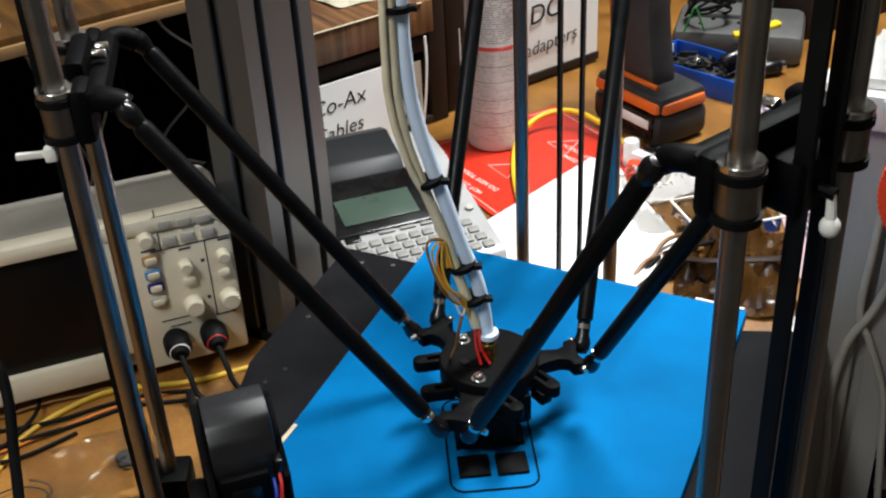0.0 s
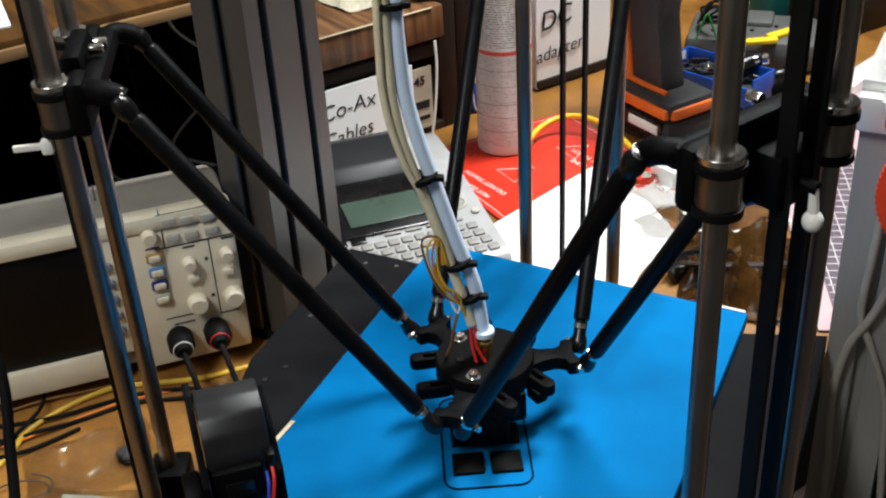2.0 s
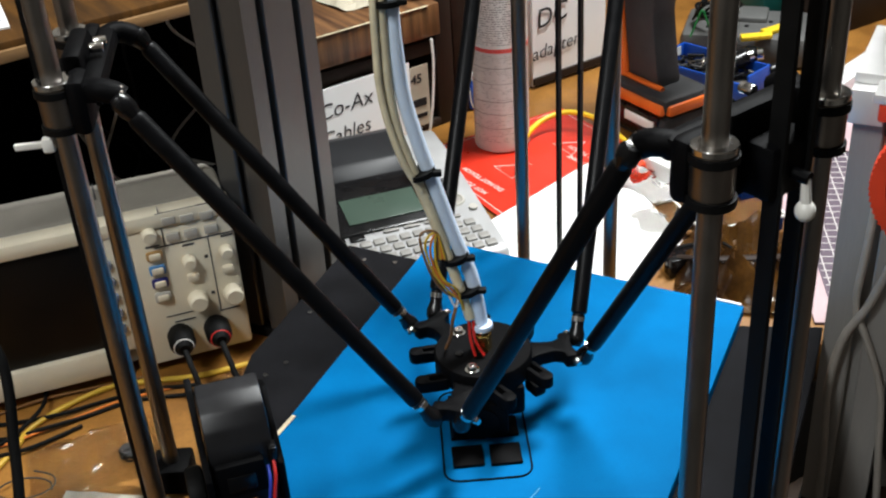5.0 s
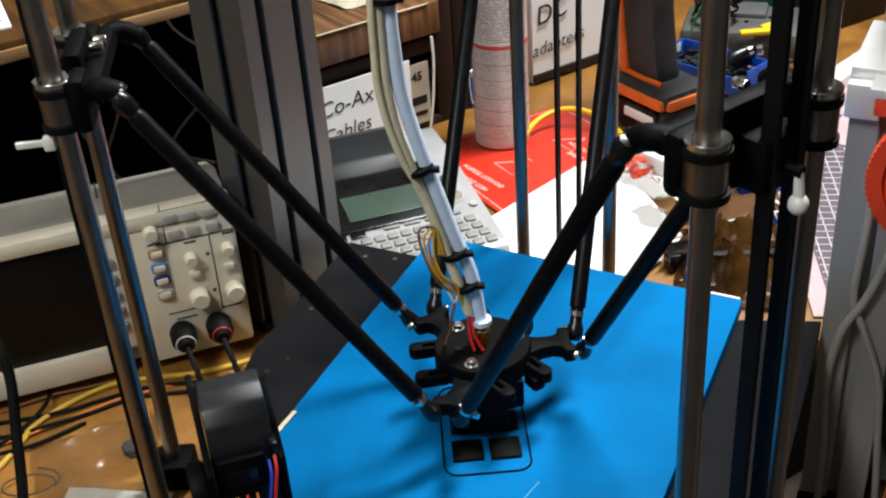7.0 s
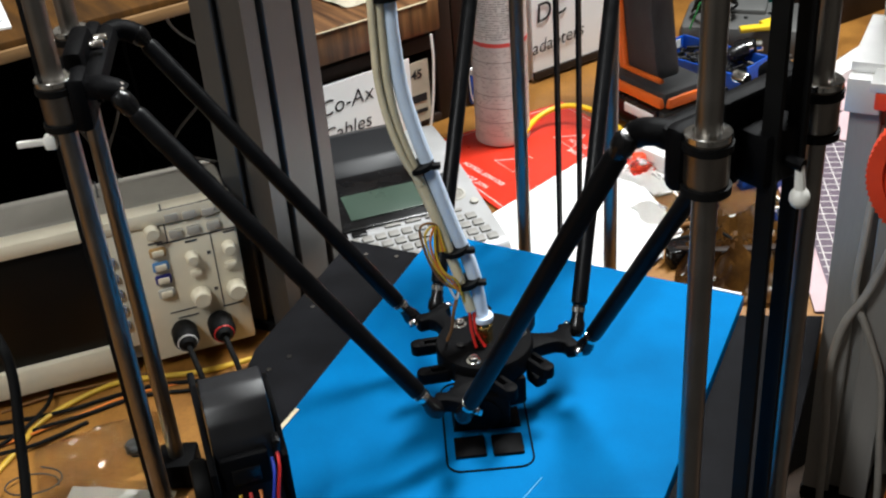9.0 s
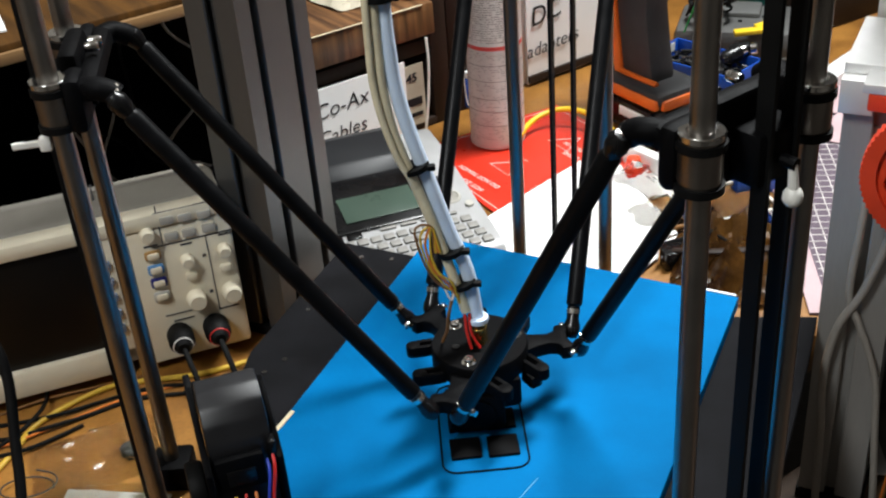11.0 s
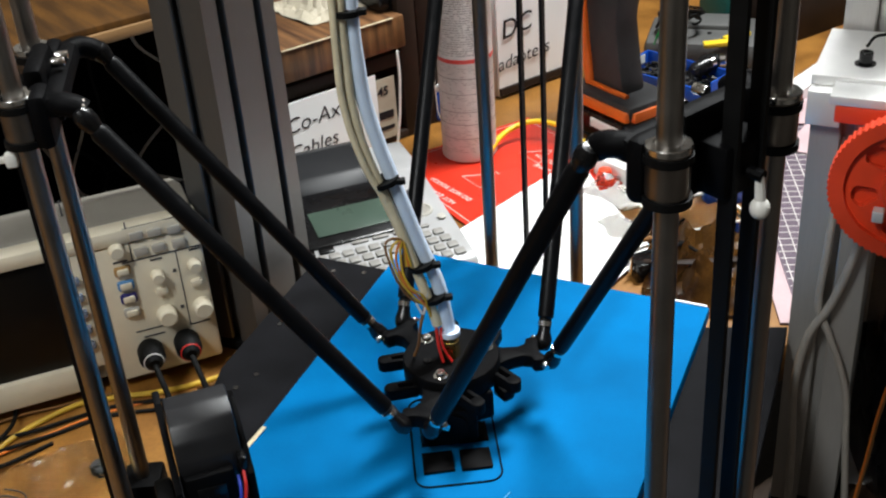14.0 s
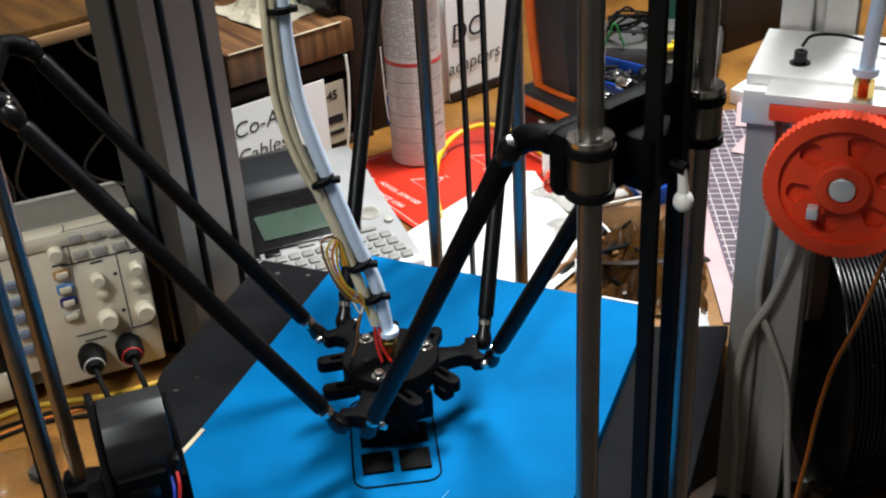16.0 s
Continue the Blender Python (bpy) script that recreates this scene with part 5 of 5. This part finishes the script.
part("film", crumple(0.095, 0.075, 0.024, 20, 9), FILM, kb, smooth=False)
dk = thing("leather_pouch", "glossy brown leather pouch lying crumpled behind the bed", "pouch", pose(0.314, 0.912, TZ, 0, 0, -15))
LEATHER = material("brown_leather", (0.15, 0.066, 0.014), 0.22, vary=0.3, scale=30, bump=0.4, fine=300, second=(0.035, 0.014, 0.005))
bm = crumple(0.110, 0.150, 0.040, 30, 17)
bmesh.ops.solidify(bm, geom=bm.faces[:], thickness=0.0015)
part("flap", bm, LEATHER, dk)
part("strap", tube(mesh(), [(-0.055, -0.010, 0.018), (-0.02, -0.025, 0.028), (0.03, -0.015, 0.028), (0.056, 0.005, 0.018)], 0.0055, 10, flat=0.4), DARK_WOOD, dk, "dark strap")
sb = thing("small_switch", "small black switch with bright pin", "electronic part", pose(0.262, 0.918, TZ, 0, 0, 10))
part("body", box(mesh(), (0, 0, 0.010), (0.030, 0.020, 0.020), 0.001), BLACK_GLOSS, sb)
part("pin", rod(mesh(), (-0.018, 0, 0.006), (-0.018, 0, 0.026), 0.002, 10), CHROME, sb, "bright steel pin")
rng = random.Random(21)
for k in range(7):
    x0, y0 = 0.258 + 0.012 * k, 0.905 + 0.012 * (k % 3)
    ob = thing("black_cable", "thin dark cable scrap among the clutter", "cable", pose(x0, y0 + 0.03, TZ + 0.003, 0, 0, rng.uniform(0, 180)), group="cable scraps")
    part("jacket", tube(mesh(), [(-0.05, 0, 0), (-0.02, rng.uniform(-0.02, 0.02), 0.012 * rng.random()), (0.02, rng.uniform(-0.02, 0.02), 0.016 * rng.random()), (0.05, 0, 0)], rng.choice((0.0016, 0.0024)), 8), rng.choice((BLACK_RUBBER, BLACK_RUBBER, WIRE["brown"])), ob)
cn = thing("cable_connector", "black connector on the yellow cable's end", "connector", pose(0.302, 1.155, TZ, 0, 0, -8))
part("shell", box(mesh(), (0.0, 0, 0.008), (0.050, 0.015, 0.015), 0.003), BLACK_GLOSS, cn)

# ---------------------------------------------------------------- things on and in the hutch
pk = thing("blue_packet", "blue and white packet beside the hutch upright", "packet", pose(*bench(-0.085, 0.02, 0.0), 0, 0, HT))
part("pouch", box(mesh(), (0, 0, 0.022), (0.050, 0.03, 0.044), 0.006), TRAY_BLUE, pk)
part("white_band", box(mesh(), (0, -0.001, 0.046), (0.046, 0.028, 0.012), 0.004), PAPER, pk, "white upper half")
# opaque cream sheet in place of clear film, its whitish streaks as colour
pp = thing("paper_sheet", "crumpled cream sheet standing in for clear film on the walnut shelf", "paper", pose(*bench(-0.215, 0.09, 0.1625), 0, 0, HT + 5))
part("leaf", crumple(0.10, 0.11, 0.020, 14, 8), PAPER_CREAM, pp, smooth=False)
bb = thing("black_box", "glossy black box on the end of the walnut shelf", "box", pose(*bench(-0.166, 0.06, 0.1625), 0, 0, HT))
part("body", box(mesh(), (0, 0, 0.014), (0.030, 0.10, 0.028), 0.004), BLACK_GLOSS, bb)
wp = thing("paper_sheet", "white printed sheet lying on the pine shelf", "paper", pose(*bench(-0.70, 0.02, 0.2645), 0, 0, HT - 10))
part("leaf", box(mesh(), (0, 0, 0.001), (0.12, 0.10, 0.002)), PAPER, wp, smooth=False)
part("print_line", box(mesh(), (0.02, -0.03, 0.0023), (0.07, 0.002, 0.0004)), INK, wp, smooth=False)
# added black sheet over the bench top, painting the cubby floor's shade
bc = thing("shade_sheet", "black uneven sheet added for the shade on the cubby floor", "cloth", pose(*bench(-0.72, 0.10, 0.0005), 0, 0, HT))
part("cloth", crumple(0.74, 0.50, 0.03, 24, 12), CUBBY_SHADE, bc)
gp = thing("paper_sheet", "white paper slip lying on the bench beside the spool", "paper", pose(0.43, 0.800, LOW + 0.0005, 0, 0, 75))
part("leaf", box(mesh(), (0, 0, 0.0005), (0.13, 0.020, 0.001)), PAPER, gp, smooth=False)
rng = random.Random(31)
for k in range(6):
    ob = thing("black_cable", "black cable lying on the low table", "cable", pose(0.44 + 0.02 * k, 0.60 + 0.012 * k, LOW + 0.003, 0, 0, rng.uniform(-30, 30)), group="cables on the low table")
    part("jacket", tube(mesh(), [(-0.12, 0.0, 0), (-0.05, rng.uniform(-0.02, 0.02), 0.004), (0.05, rng.uniform(-0.02, 0.02), 0.006), (0.13, 0.01, 0)], 0.003, 8), BLACK_RUBBER, ob)
rng = random.Random(5)
for k in range(7):
    u = -0.62 + 0.045 * k
    ob = thing("hanging_cable", "thin grey cable hanging in the dark cubby", "cable", pose(*bench(u, 0.06 + 0.02 * rng.random(), 0.0), 0, 0, HT), group="cables in the cubby")
    part("jacket", tube(mesh(), [(0, 0.01, 0.245), (rng.uniform(-0.03, 0.03), 0, 0.19), (rng.uniform(-0.05, 0.05), 0.0, 0.12), (rng.uniform(-0.06, 0.06), 0, 0.05), (rng.uniform(-0.06, 0.06), 0, 0.002)], 0.0018, 8), BLACK_RUBBER if k % 2 else CABLE_GREY, ob)

# small things round the hutch and in the tray
wcb = thing("white_cable", "white cable hanging down beside the hutch upright", "cable", pose(*bench(0, 0, 0), 0, 0, HT))
part("jacket", tube(mesh(), [(-0.176, -0.012, 0.121), (-0.1765, -0.014, 0.09), (-0.180, -0.014, 0.05), (-0.184, -0.013, 0.02), (-0.187, -0.012, 0.002)], 0.0016, 8), NYLON, wcb)
twb = thing("white_cable", "thin white wire loop against the dark upright", "wire", pose(*bench(0, 0, 0), 0, 0, HT))
part("strand", tube(mesh(), [(-0.1227, -0.008, 0.115), (-0.1227, -0.009, 0.068), (-0.1215, -0.009, 0.035), (-0.119, -0.010, 0.017), (-0.108, -0.012, 0.002)], 0.0008, 6), NYLON, twb)
for x, y, z, t, tilt in ((0.420, 1.322, 0.046, 20, 12), (0.436, 1.338, 0.046, -15, 8), (0.462, 1.352, 0.011, 60, 0), (0.486, 1.366, 0.011, 15, 0)):
    ob = thing("plug", "black barrel plug with bright metal tip", "connector", pose(x, y, TZ + z, 0, 90 - tilt, t), group="barrel plugs by the tray")
    part("barrel", lathe(mesh(), [(0.0, -0.016), (0.007, -0.015), (0.0095, -0.010), (0.0105, 0.0), (0.0105, 0.010), (0.0088, 0.012), (0.0, 0.012)], 20), BLACK_GLOSS, ob)
    part("tip", lathe(mesh(), [(0.0, 0.012), (0.0072, 0.012), (0.0072, 0.019), (0.0060, 0.020), (0.0, 0.020)], 20), CHROME, ob, "bright metal tip")
for k, (pts, r, mt, lab) in enumerate((
        ([(-0.36, 0.765, 0), (-0.32, 0.780, 0.003), (-0.28, 0.793, 0.001), (-0.24, 0.806, 0)], 0.0013, WIRE["brown"], "thin brown wire lying below the instrument"),
        ([(-0.37, 0.712, 0), (-0.33, 0.727, 0.002), (-0.29, 0.752, 0.001), (-0.25, 0.775, 0), (-0.20, 0.790, 0)], 0.0011, WIRE["orange"], "thin orange wire lying on the bench"),
        ([(-0.39, 0.700, 0), (-0.345, 0.704, 0.004), (-0.315, 0.716, 0.002), (-0.28, 0.742, 0)], 0.0018, BLACK_RUBBER, "thin black cable lying on the bench"))):
    ob = thing("wire", lab, "wire", pose(0, 0, TZ + r), group="cables on the bench")
    part("strand", tube(mesh(), pts, r, 8), mt, ob)
